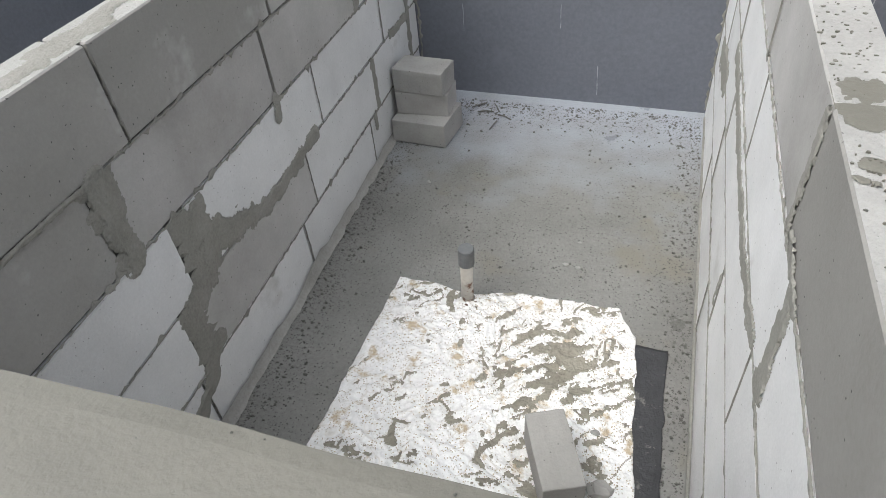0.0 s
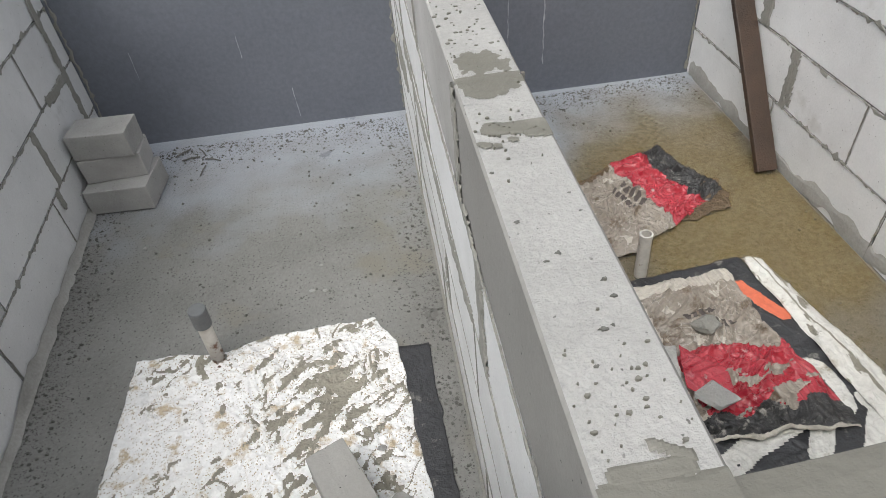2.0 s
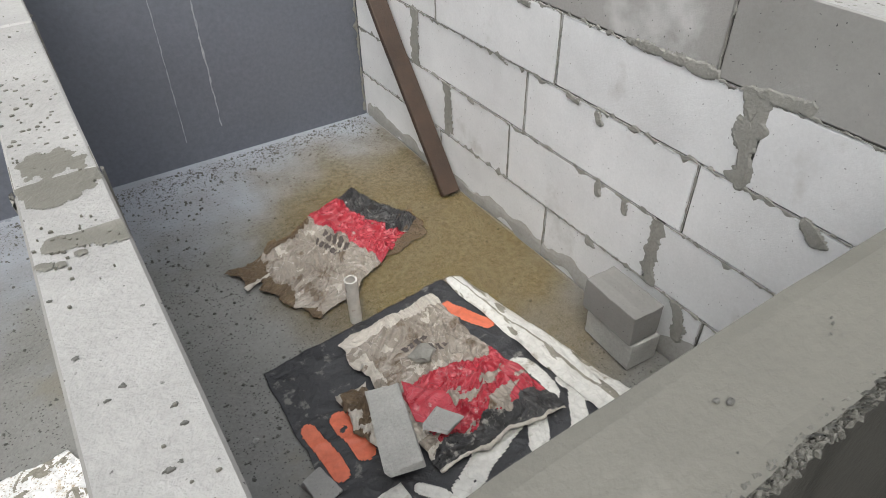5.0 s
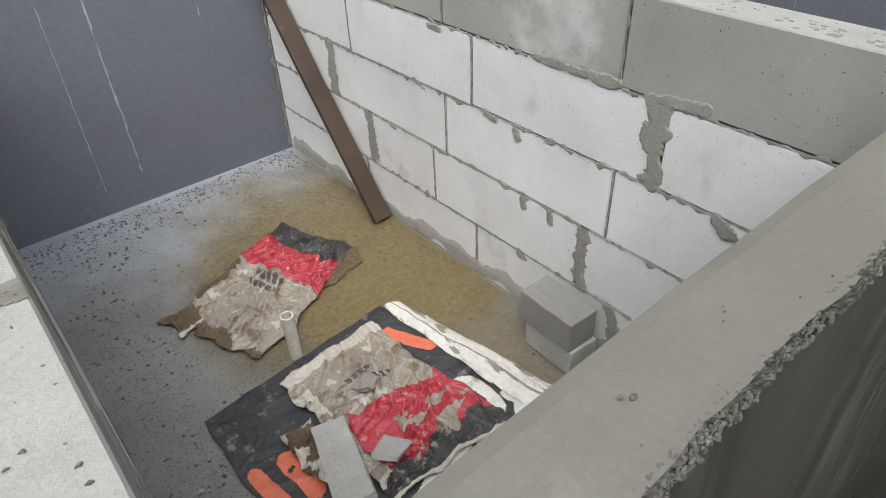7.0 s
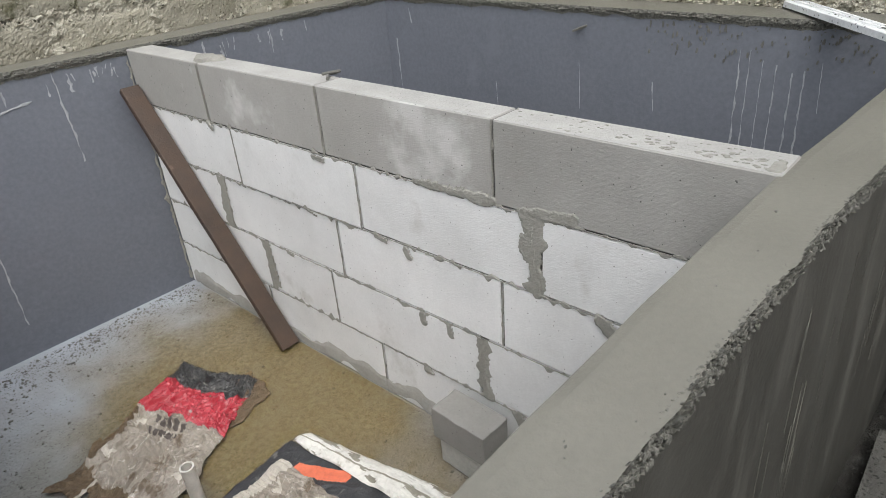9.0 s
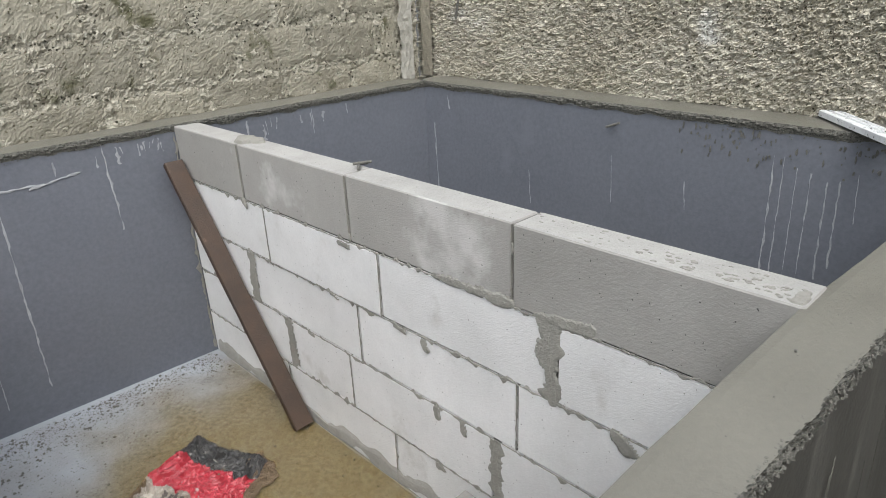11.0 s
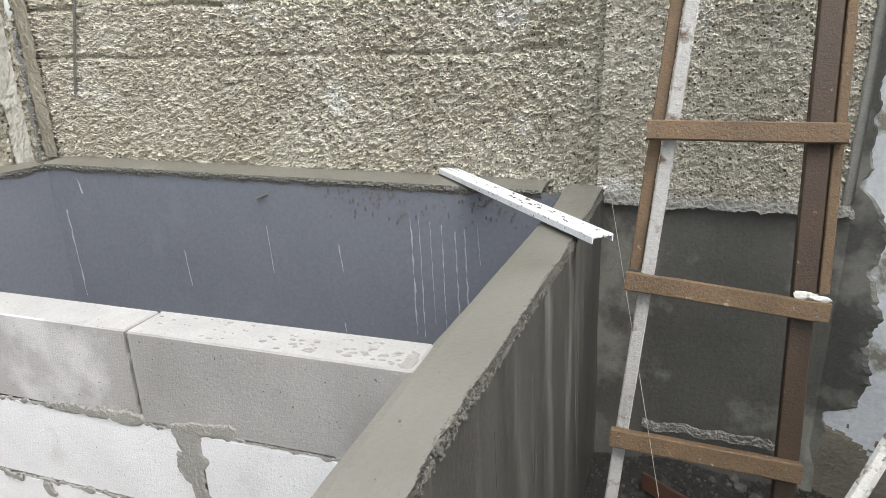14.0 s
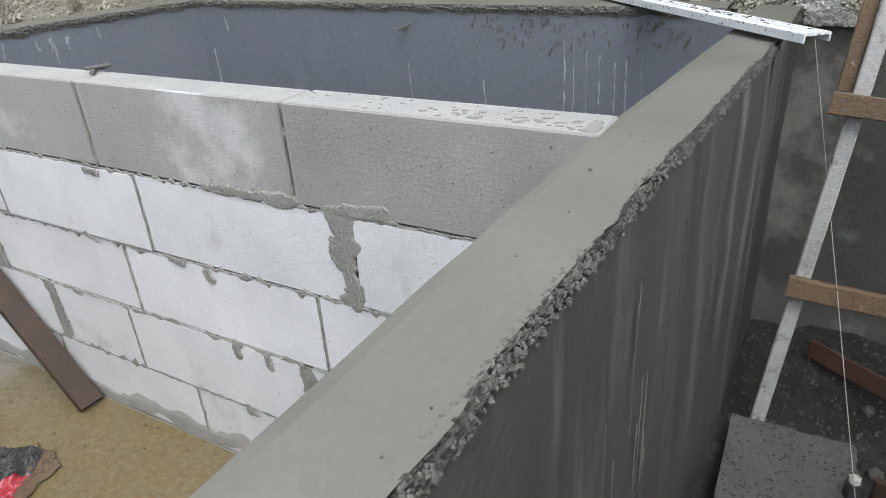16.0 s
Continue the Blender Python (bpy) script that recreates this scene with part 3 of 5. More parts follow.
def build_block_boundary():
    wall = thing("wall_old_blocks", (0.8, 2.47, 0), "weathered boundary wall of old concrete blocks", "wall", kind="structure")
    def bed(u, v):
        x, z = LEFT_END - 0.1 + u * 5.42, 0.9 + v * 1.3
        lumps = 0.010 * fbm(x * 30, z * 30, 0, 4) + 0.012 * abs(fbm(x * 75, z * 75, 4, 3))
        return x, 2.409 - lumps, z
    part("joint_bed", grid(900, 240, bed, (0, 0.1, 0)), OLD_JOINT, wall)
    strip = grid(16, 90, lambda u, v: (3.275 + 0.092 * u + 0.02 * fbm(u, v * 9, 0, 3) * (u < 0.1), 2.380 + 0.006 * fbm(u * 4, v * 30, 0, 4), 1.0 + v * 1.2))
    part("cement_strip", strip, OLD_PATCH, wall, "pale cement strip up the corner")
    rng = random.Random(5)
    for r in range(6):
        x = LEFT_END - 0.1 - (0.19 if r % 2 else 0.005)
        while x < 3.2:
            w = rng.uniform(0.375, 0.39)
            x1 = min(x + w, 3.285)
            z0, z1 = 0.93 + r * 0.2 + rng.uniform(-0.004, 0.004), 0.93 + (r + 1) * 0.2
            z0, z1 = max(1.0, z0 + 0.016), z1 - 0.016
            sd = rng.uniform(0, 99)

            def f(u, v, x=x, x1=x1, z0=z0, z1=z1, sd=sd):
                px, pz = x + 0.018 + u * (x1 - x - 0.036), z0 + v * (z1 - z0)
                rim = min(u, 1 - u, 0.10) / 0.10 * min(v, 1 - v, 0.16) / 0.16
                k = 0.004 * fbm(px * 14, pz * 14, sd, 4) + 0.005 * abs(fbm(px * 80, pz * 80, sd, 3)) - 0.008 * max(0, fbm(px * 34, pz * 34, sd + 2, 3) - 0.25)
                return px + 0.014 * fbm(px * 22, pz * 22, sd, 4) * (1 - 0.6 * rim), 2.409 - 0.007 * rim ** 0.5 - k, pz + 0.013 * fbm(px * 22, pz * 22, sd + 3, 4) * (1 - 0.6 * rim)
            part("block", grid(56, 28, f, (0, 0.05, 0)), OLD_BLOCK, wall)
            x += w


def build_white_wall():
    wall = thing("wall_white", (3.1, -1.2, 0), "peeling white painted wall with dark damp plaster", "wall", kind="structure")
    o, way = Vector((3.325, -0.93, 0)), Vector((-0.6, -0.8, 0))

    def f(u, v):
        p = o + way * (u * 1.6)
        k = 0.004 * fbm(u * 9, v * 9, 0, 4)
        return p.x - 0.8 * k, p.y + 0.6 * k, -0.2 + v * 2.6
    part("painted_face", grid(60, 80, f, (0.1, -0.08, 0)), PEELED, wall, smooth=True)

    def reach(z):
        base = float(np.interp(z, (-0.2, 0.10, 0.27, 0.33, 0.43, 0.54, 0.66, 0.77, 0.92, 1.01, 1.05, 2.4), (0.03, 0.03, 0.04, 0.10, 0.145, 0.115, 0.13, 0.095, 0.11, 0.06, 0.022, 0.02)))
        return max(0.01, base + 0.022 * fbm(z * 13, 8, 0, 4))

    def g(u, v):
        z = -0.2 + v * 2.5
        p = o + way * (u * reach(z) * (1 + 0.12 * fbm(z * 40, 3, 0, 3)))
        return p.x - 0.0064 * (1 if u < 1 else 0), p.y + 0.0048 * (1 if u < 1 else 0), z
    part("damp_plaster", grid(8, 400, g), CEMENT_PATCH, wall, "ragged dark plaster lapping over the paint")
    stain = smear_patch(o + Vector((-0.8, 0.6, 0)) * 0.004, way, (0, 0, 1), (-0.8, 0.6, 0), ((0.0, 0.02, 1.3, -0.02, 0.17), (0.06, 0.17, 0.16, 0.10, 0.07), (0.30, 0.22, 0.34, 0.14, 0.06)), (0.012, 1.5, -0.12, 0.42), 5.0, 0.008, 0.7, 0.003)
    part("bare_patch", stain, WORN_STRIP, wall, "stained bare plaster where the paint has come off")
    post = box((3.33, -0.945, 0.97), (3.375, -0.90, 2.15), 0.004, 0.002)
    part("corner_strip", post, MORTAR, wall, "grey cement corner strip")


def build_sky_block():
    # Unseen wall added behind the camera to hold off low sky light.
    ob = part("wall_house", box((-4.0, -2.15, -0.2), (2.3, -1.95, 3.0), 0.01), OLD_PATCH)
    tagged(ob, "plain unseen wall added to block low sky light", "wall", kind="structure")


build_ground()
build_floor()
build_sky_block()
build_front_wall()
build_coated_walls()
build_partitions()
build_rough_wall()
build_block_boundary()
build_white_wall()


# ---------------------------------------------------------------- materials of the things
WOOD_DARK = surface("wet_brown_wood", (0.030, 0.018, 0.0115), (0.070, 0.041, 0.027), 11, 140, (0.4, 0.65), 0.4, 140, blotch=((0.16, 0.11, 0.08), 19, 0.66, 0.7), fine_share=0.2)
WOOD_RAIL = surface("brown_wet_rail", (0.028, 0.017, 0.009), (0.068, 0.041, 0.023), 9, 140, (0.45, 0.7), 0.4, 140, blotch=((0.30, 0.24, 0.17), 26, 0.67, 0.8), fine_share=0.2)
WOOD_RUST = surface("reddish_wet_wood", (0.05, 0.022, 0.014), (0.105, 0.05, 0.03), 7, 120, (0.45, 0.7), 0.5, 100)
WOOD_RUNG = surface("brown_plank", (0.092, 0.058, 0.031), (0.178, 0.117, 0.065), 10, 120, (0.6, 0.8), 0.5, 100, ((0.05, 0.03, 0.02), 40, 0.12), blotch=((0.40, 0.36, 0.30), 30, 0.65, 0.9))
WOOD_SPLASH = surface("plaster_splashed_wood", (0.27, 0.265, 0.25), (0.46, 0.45, 0.43), 8, 90, (0.7, 0.9), 0.5, 90, blotch=((0.11, 0.075, 0.05), 13, 0.55, 0.8))
PAINT_CHIP = surface("chipped_white_paint", (0.55, 0.53, 0.48), (0.74, 0.72, 0.68), 6, 80, (0.5, 0.75), 0.35, 60, blotch=((0.11, 0.10, 0.07), 26, 0.565, 0.85))
PVC = surface("dirty_white_plastic", (0.40, 0.37, 0.33), (0.60, 0.575, 0.53), 16, 60, (0.35, 0.55), 0.08, 60, blotch=((0.16, 0.085, 0.055), 26, 0.57, 0.7))
CAP = surface("grey_plastic", (0.10, 0.105, 0.11), (0.15, 0.155, 0.16), 12, 60, (0.4, 0.55), 0.08, 60)
STEEL_WHITE = surface("white_coated_profile", (0.62, 0.63, 0.64), (0.76, 0.77, 0.78), 9, 80, (0.3, 0.5), 0.1, 60, ((0.10, 0.105, 0.12), 70, 0.26))
SHEET = surface("white_plastic_sheet", (0.74, 0.73, 0.71), (0.90, 0.90, 0.90), 6, 60, (0.22, 0.45), 0.35, 45, spots=((0.38, 0.32, 0.235), 150, 0.36), blotch=((0.50, 0.41, 0.29), 17, 0.57, 0.6), coat=0.3, crumple=(13, (0.50, 0.43, 0.33), 0.45))
SHEET_MUD = surface("dried_mud_on_sheet", (0.20, 0.185, 0.15), (0.36, 0.335, 0.28), 14, 90, (0.75, 0.9), 0.9, 110, blotch=((0.62, 0.60, 0.56), 38, 0.62, 0.6))
FILM = surface("black_film", (0.022, 0.022, 0.025), (0.055, 0.056, 0.06), 9, 90, (0.3, 0.55), 0.4, 60, blotch=((0.20, 0.195, 0.18), 26, 0.59, 0.8))
PAPER = surface("muddy_grey_paper", (0.21, 0.175, 0.14), (0.40, 0.355, 0.305), 9, 90, (0.35, 0.65), 0.5, 120, blotch=((0.15, 0.11, 0.075), 12, 0.56, 0.4), coat=0.6, crumple=(26, (0.66, 0.62, 0.56), 0.6))
PAPER_PALE = surface("pale_torn_paper", (0.42, 0.38, 0.33), (0.60, 0.56, 0.50), 10, 90, (0.6, 0.8), 0.45, 140, crumple=(36, (0.70, 0.66, 0.60), 0.6))
PAPER_RED = surface("red_bag_print", (0.30, 0.014, 0.028), (0.50, 0.04, 0.06), 11, 70, (0.18, 0.4), 0.4, 120, blotch=((0.42, 0.33, 0.31), 30, 0.63, 0.6), coat=0.5, crumple=(20, (0.60, 0.30, 0.31), 0.25))
PAPER_BLACK = surface("black_bag_print", (0.018, 0.018, 0.02), (0.055, 0.053, 0.052), 12, 90, (0.25, 0.5), 0.5, 120, blotch=((0.30, 0.285, 0.26), 34, 0.58, 0.8), crumple=(60, (0.22, 0.21, 0.20), 0.5))
PAPER_BROWN = surface("soaked_brown_paper", (0.085, 0.055, 0.032), (0.17, 0.12, 0.07), 12, 80, (0.3, 0.55), 0.8, 50, crumple=(30, (0.24, 0.18, 0.12), 0.5))
INK = surface("faded_print", (0.06, 0.05, 0.045), (0.12, 0.10, 0.09), 20, 90, (0.6, 0.8), 0.3, 60)
ORANGE = surface("orange_print", (0.62, 0.13, 0.065), (0.74, 0.21, 0.12), 10, 60, (0.35, 0.6), 0.2, 60)
WHITE_PRINT = surface("dirty_white_print", (0.58, 0.56, 0.52), (0.76, 0.75, 0.71), 9, 60, (0.35, 0.6), 0.3, 60, blotch=((0.30, 0.27, 0.21), 16, 0.60, 0.8), crumple=(22, (0.40, 0.37, 0.32), 0.4))
ORANGE_BALL = surface("orange_plastic", (0.72, 0.13, 0.02), (0.82, 0.19, 0.04), 10, 60, (0.35, 0.5), 0.05, 60)
LEAF = surface("grass_leaf", (0.045, 0.085, 0.018), (0.12, 0.18, 0.045), 20, 60, (0.5, 0.65), 0.2, 60, vary=0.1)
PEBBLE = surface("grey_crumbs", (0.06, 0.058, 0.053), (0.20, 0.196, 0.182), 30, 90, (0.7, 0.9), 0.5, 120)
GRIT = surface("sand_grains", (0.045, 0.043, 0.038), (0.25, 0.243, 0.215), 160, 300, (0.85, 0.95), 0.6, 200)
STONE = surface("loose_stone", (0.024, 0.0225, 0.020), (0.135, 0.128, 0.114), 22, 90, (0.7, 0.9), 0.6, 120)
LITTER = surface("dead_leaf", (0.045, 0.032, 0.02), (0.16, 0.125, 0.085), 9, 60, (0.7, 0.9), 0.4, 60)
DRIP = surface("pale_drip", (0.22, 0.23, 0.25), (0.42, 0.43, 0.45), 20, 60, (0.6, 0.8), 0.2, 60)
STRING = surface("grey_string", (0.28, 0.265, 0.23), (0.40, 0.38, 0.34), 20, 60, (0.8, 0.9), 0.2, 60)


def wet_stain():
    """Thin ochre water, fading out towards an uneven edge."""
    m = bpy.data.materials.new("ochre_water")
    m.use_nodes = True
    n, l = m.node_tree.nodes, m.node_tree.links
    b = n["Principled BSDF"]
    b.inputs["Base Color"].default_value = (0.235, 0.163, 0.040, 1)
    b.inputs["Roughness"].default_value = 0.12
    co = n.new("ShaderNodeTexCoord")
    ln = n.new("ShaderNodeVectorMath")
    ln.operation = "LENGTH"
    mp = n.new("ShaderNodeMapping")
    mp.inputs["Location"].default_value, mp.inputs["Scale"].default_value = (-1.15, -1, 0), (1.55, 2, 0)
    l.new(co.outputs["Generated"], mp.inputs["Vector"])
    l.new(mp.outputs[0], ln.inputs[0])
    tx = n.new("ShaderNodeTexNoise")
    tx.inputs["Scale"].default_value, tx.inputs["Detail"].default_value = 5, 6
    l.new(co.outputs["Object"], tx.inputs["Vector"])
    ad = n.new("ShaderNodeMath")
    ad.operation = "MULTIPLY_ADD"
    ad.inputs[1].default_value = 1.15
    l.new(tx.outputs["Fac"], ad.inputs[0])
    l.new(ln.outputs["Value"], ad.inputs[2])
    mr = n.new("ShaderNodeMapRange")
    mr.inputs["From Min"].default_value, mr.inputs["From Max"].default_value = 1.60, 1.14
    mr.inputs["To Max"].default_value = 0.52
    l.new(ad.outputs[0], mr.inputs["Value"])
    fine = n.new("ShaderNodeTexNoise")
    fine.inputs["Scale"].default_value, fine.inputs["Detail"].default_value = 60, 6
    l.new(co.outputs["Object"], fine.inputs["Vector"])
    fr = n.new("ShaderNodeMapRange")
    fr.inputs["From Min"].default_value, fr.inputs["From Max"].default_value = 0.3, 0.7
    fr.inputs["To Min"].default_value, fr.inputs["To Max"].default_value = 0.62, 1.25
    l.new(fine.outputs["Fac"], fr.inputs["Value"])
    mu = n.new("ShaderNodeMath")
    mu.operation = "MULTIPLY"
    l.new(mr.outputs[0], mu.inputs[0])
    l.new(fr.outputs[0], mu.inputs[1])
    l.new(mu.outputs[0], b.inputs["Alpha"])
    return m


def sheet(name, corners, z, amp, mats, pick, names=None, label="", category="", group="", n=90, seed=0.0, rag=0.012, wrinkle=7.0, edge=None, lift=None):
    """A crumpled sheet between four ground corners (back left, back right, front right, front left). pick(u, v, x, y): its print.
    names: what its differently printed or dirtied parts are called; without them it is one plain mesh."""
    c = [Vector((*p, 0)) for p in corners]

    def crease(w, k):
        a = abs(noise.noise(w * k))
        return max(0.0, 1 - a * 5.0) ** 2

    def f(u, v):
        p = (c[0] * (1 - u) + c[1] * u) * (1 - v) + (c[3] * (1 - u) + c[2] * u) * v
        near = min(u, 1 - u, v, 1 - v)
        k = max(0.0, 1 - near * 12)
        p.x += rag * k * fbm(p.x * 9, p.y * 9, seed, 4) * 2
        p.y += rag * k * fbm(p.x * 9, p.y * 9, seed + 5, 4) * 2
        if edge:
            p = edge(p, u, v)
        w = Vector((p.x, p.y, seed)) + 0.1 * Vector((fbm(p.x * 4, p.y * 4, seed, 2), fbm(p.x * 4, p.y * 4, seed + 3, 2), 0))
        h = 0.45 * crease(w, wrinkle) + 0.3 * crease(w + Vector((3, 1, 0)), wrinkle * 2.2) + 0.26 * crease(w + Vector((7, 5, 0)), wrinkle * 4.1) + 0.12 * crease(w + Vector((2, 9, 0)), wrinkle * 7.5) + 0.5 * max(0, fbm(p.x * 3, p.y * 3, seed, 2)) \
            + 0.30 * crease(Vector((w.x * 0.35 + w.y * 0.2, w.y * 1.3 - w.x * 0.7, seed)), wrinkle * 1.9) + 0.26 * crease(Vector((w.x * 1.2 + w.y * 0.8, w.y * 0.3 - w.x * 0.2, seed + 4)), wrinkle * 1.6)
        p.z = z + amp * h * (0.4 + 0.6 * min(1, near * 10)) + (lift(p.x, p.y, u, v) if lift else 0)
        return p
    pts = [[f(i / n, j / n) for j in range(n + 1)] for i in range(n + 1)]
    kinds = [[pick((i + 0.5) / n, (j + 0.5) / n, pts[i][j].x, pts[i][j].y) for j in range(n)] for i in range(n)]
    base = (c[0] + c[1] + c[2] + c[3]) / 4
    own = thing(name, (base.x, base.y, z), label, category, group) if names else None
    for m in sorted({q for row in kinds for q in row}):
        left = {(i, j) for i in range(n) for j in range(n) if kinds[i][j] == m}
        islands = []
        while left:
            heap = [left.pop()]
            one = list(heap)
            while heap:
                i, j = heap.pop()
                for q in ((i + 1, j), (i - 1, j), (i, j + 1), (i, j - 1)):
                    if q in left:
                        left.remove(q)
                        heap.append(q)
                        one.append(q)
            islands.append(one)
        islands.sort(key=len, reverse=True)
        large = islands[:1] + [q for q in islands[1:14] if len(q) > 24]
        rest = [q for one in islands[len(large):] for q in one]
        for cells in large + ([rest] if rest else []):
            bm, made = bmesh.new(), {}

            def corner(i, j):
                if (i, j) not in made:
                    made[i, j] = bm.verts.new(pts[i][j])
                return made[i, j]
            for i, j in cells:
                bm.faces.new((corner(i, j), corner(i + 1, j), corner(i + 1, j + 1), corner(i, j + 1))).smooth = True
            rim = [e for e in bm.edges if e.is_boundary]
            for v in [g for g in bmesh.ops.extrude_edge_only(bm, edges=rim)["geom"] if isinstance(g, bmesh.types.BMVert)]:
                v.co.z -= 0.0022
            if names:
                ob = part(names[m], bm, mats[m], own)
                if cells is rest:
                    tagged(ob, kind="stuff")
            else:
                own = tagged(part(name, bm, mats[m]), label, category, group)
    return own


def tube(path, r, sides=8, closed=True):
    """A round bar along a list of places; r: one radius or one for each place."""
    bm = bmesh.new()
    rings = []
    rs = r if isinstance(r, (list, tuple)) else [r] * len(path)
    for i, p in enumerate(path):
        p = Vector(p)
        d = (Vector(path[min(i + 1, len(path) - 1)]) - Vector(path[max(i - 1, 0)])).normalized()
        a = d.orthogonal().normalized() if abs(d.z) > 0.95 else d.cross(Vector((0, 0, 1))).normalized()
        b = d.cross(a)
        rings.append([bm.verts.new(p + rs[i] * (a * math.cos(2 * math.pi * k / sides) + b * math.sin(2 * math.pi * k / sides))) for k in range(sides)])
    for q, w in zip(rings, rings[1:]):
        for k in range(sides):
            bm.faces.new((q[k], q[(k + 1) % sides], w[(k + 1) % sides], w[k]))
    if closed:
        bm.faces.new(rings[0]), bm.faces.new(rings[-1])
    return bm


def board(p, q, across, width, thick, bevel=0.003, sag=0.0, steps=14):
    """A plank from p to q; across: the way of its width."""
    p, q = Vector(p), Vector(q)
    d = (q - p).normalized()
    a = (Vector(across) - d * Vector(across).dot(d)).normalized()
    b = d.cross(a)
    bm = bmesh.new()
    last = None
    for i in range(steps + 1):
        t = i / steps
        c = p + (q - p) * t + b * (sag * math.sin(math.pi * t)) + a * (0.03 * width * fbm(t * 5, p.x * 7, 0, 3))
        w, h = width / 2 * (1 + 0.03 * fbm(t * 9, p.y * 9, 2, 3)), thick / 2
        e = bevel
        hull = [bm.verts.new(c + a * x + b * y) for x, y in ((-w + e, -h), (w - e, -h), (w, -h + e), (w, h - e), (w - e, h), (-w + e, h), (-w, h - e), (-w, -h + e))]
        if last:
            for k in range(8):
                bm.faces.new((last[k], last[(k + 1) % 8], hull[(k + 1) % 8], hull[k]))
        else:
            bm.faces.new(hull)
        last = hull
    bm.faces.new(last)
    return bm


def lump(centre, size, seed, squash=1.0, detail=2):
    bm = bmesh.new()
    bmesh.ops.create_icosphere(bm, subdivisions=detail, radius=1)
    for v in bm.verts:
        k = 1 + 0.45 * fbm(v.co.x * 1.6 + seed, v.co.y * 1.6, v.co.z * 1.6, 3)
        v.co = Vector(centre) + Vector((v.co.x * size[0], v.co.y * size[1], v.co.z * size[2])) * k
    return bm


def rough_block(lo, hi, angle, pivot, seed=0, uneven=0.0015):
    """A cut block of aerated concrete with slightly worn faces, turned about its middle."""
    turn = Matrix.Translation(pivot) @ pose(0, 0, 0, 0, 0, angle)
    random.seed(seed)
    bm = box(lo, hi, 0.0035, uneven, None, 2)
    bmesh.ops.subdivide_edges(bm, edges=[e for e in bm.edges if e.calc_length() > 0.05], cuts=5, use_grid_fill=True)
    for v in bm.verts:
        v.co += 0.0025 * Vector((fbm(v.co.x * 30, v.co.y * 30, seed, 3), fbm(v.co.y * 30, v.co.z * 30, seed, 3), fbm(v.co.z * 30, v.co.x * 30, seed, 3))) * (1 if v.co.z > lo[2] + 0.004 else 0.1)
    bmesh.ops.transform(bm, matrix=turn, verts=bm.verts)
    return bm


def scatter(name, label, category, material, spots, parent=None):
    """Many small broken crumbs as one mesh. spots: (x, y, z, size)."""
    verts, faces = [], []
    rng = random.Random(len(spots))
    for x, y, z, s in spots:
        b = len(verts)
        t = rng.uniform(0, 6.3)
        for i in range(4):
            a = t + i * 1.57 + rng.uniform(-0.4, 0.4)
            verts.append((x + s * math.cos(a), y + s * math.sin(a) * rng.uniform(0.6, 1), z))
        for i in range(4):
            vx, vy, _ = verts[b + i]
            verts.append((x + (vx - x) * 0.6, y + (vy - y) * 0.6, z + s * rng.uniform(0.5, 1.1)))
        faces += [(b + i, b + (i + 1) % 4, b + 4 + (i + 1) % 4, b + 4 + i) for i in range(4)] + [(b + 4, b + 5, b + 6, b + 7)]
    me = bpy.data.meshes.new(name)
    me.from_pydata(verts, [], faces)
    me.materials.append(material)
    ob = tagged(new(name, me), label, category, kind="stuff")
    if parent:
        ob.parent, ob.location = parent, -place_of(parent)
    return ob


# ---------------------------------------------------------------- first compartment
def build_stack():
    rows = [((-0.115, -0.10, 0.0), (0.115, 0.10, 0.098), (-0.312, 1.955), -4, "lowest cut block of a stack, grey aerated concrete"),
            ((-0.108, -0.045, 0.0), (0.108, 0.09, 0.094), (-0.318, 1.965), 3, "middle cut block of a stack, grey aerated concrete"),
            ((-0.105, -0.062, 0.0), (0.105, 0.062, 0.098), (-0.318, 1.975), -5, "top cut block of a stack with a chipped face")]
    z = 0.004
    for i, (lo, hi, (x, y), a, text) in enumerate(rows):
        ob = part("cut_block", rough_block(lo, hi, a, (x, y, z), 11 + i), AAC_HALF if i == 1 else AAC_TOP)
        tagged(ob, text, "block", "cut blocks stacked in the corner")
        z += hi[2] + 0.001


def build_capped_pipe():
    x, y = 0.112, 1.072
    p = thing("pipe", (x, y, 0), "rust-stained white plastic pipe with a grey cap standing in the floor", "pipe")
    lean = Vector((0.012, -0.016, 0.225))
    part("pipe_body", tube([(x, y, -0.01), Vector((x, y, 0)) + lean * 0.8], 0.0185, 24), PVC, p, smooth=True)
    o = Vector((x, y, 0))
    bm = tube([o + lean * 0.72, o + lean * 0.73, o + lean * 0.985, o + lean], [0.0215, 0.0235, 0.0235, 0.0215], 24)
    part("cap", bm, CAP, p, "grey plastic end cap")
    part("rust_stain", smear_patch((0, 0, 0.006), (1, 0, 0), (0, 1, 0), (0, 0, 1), ((x, y - 0.02, x + 0.045, y - 0.028, 0.016),), (-1, 1, 0, 2), 4.0, 0.003, 0.6, 0.002), WOOD_RUST, p, "rust-brown stain round the foot")
    part("mortar_collar", lump((x, y - 0.002, 0.003), (0.034, 0.028, 0.008), 3), MORTAR, p, "small brown mortar collar")


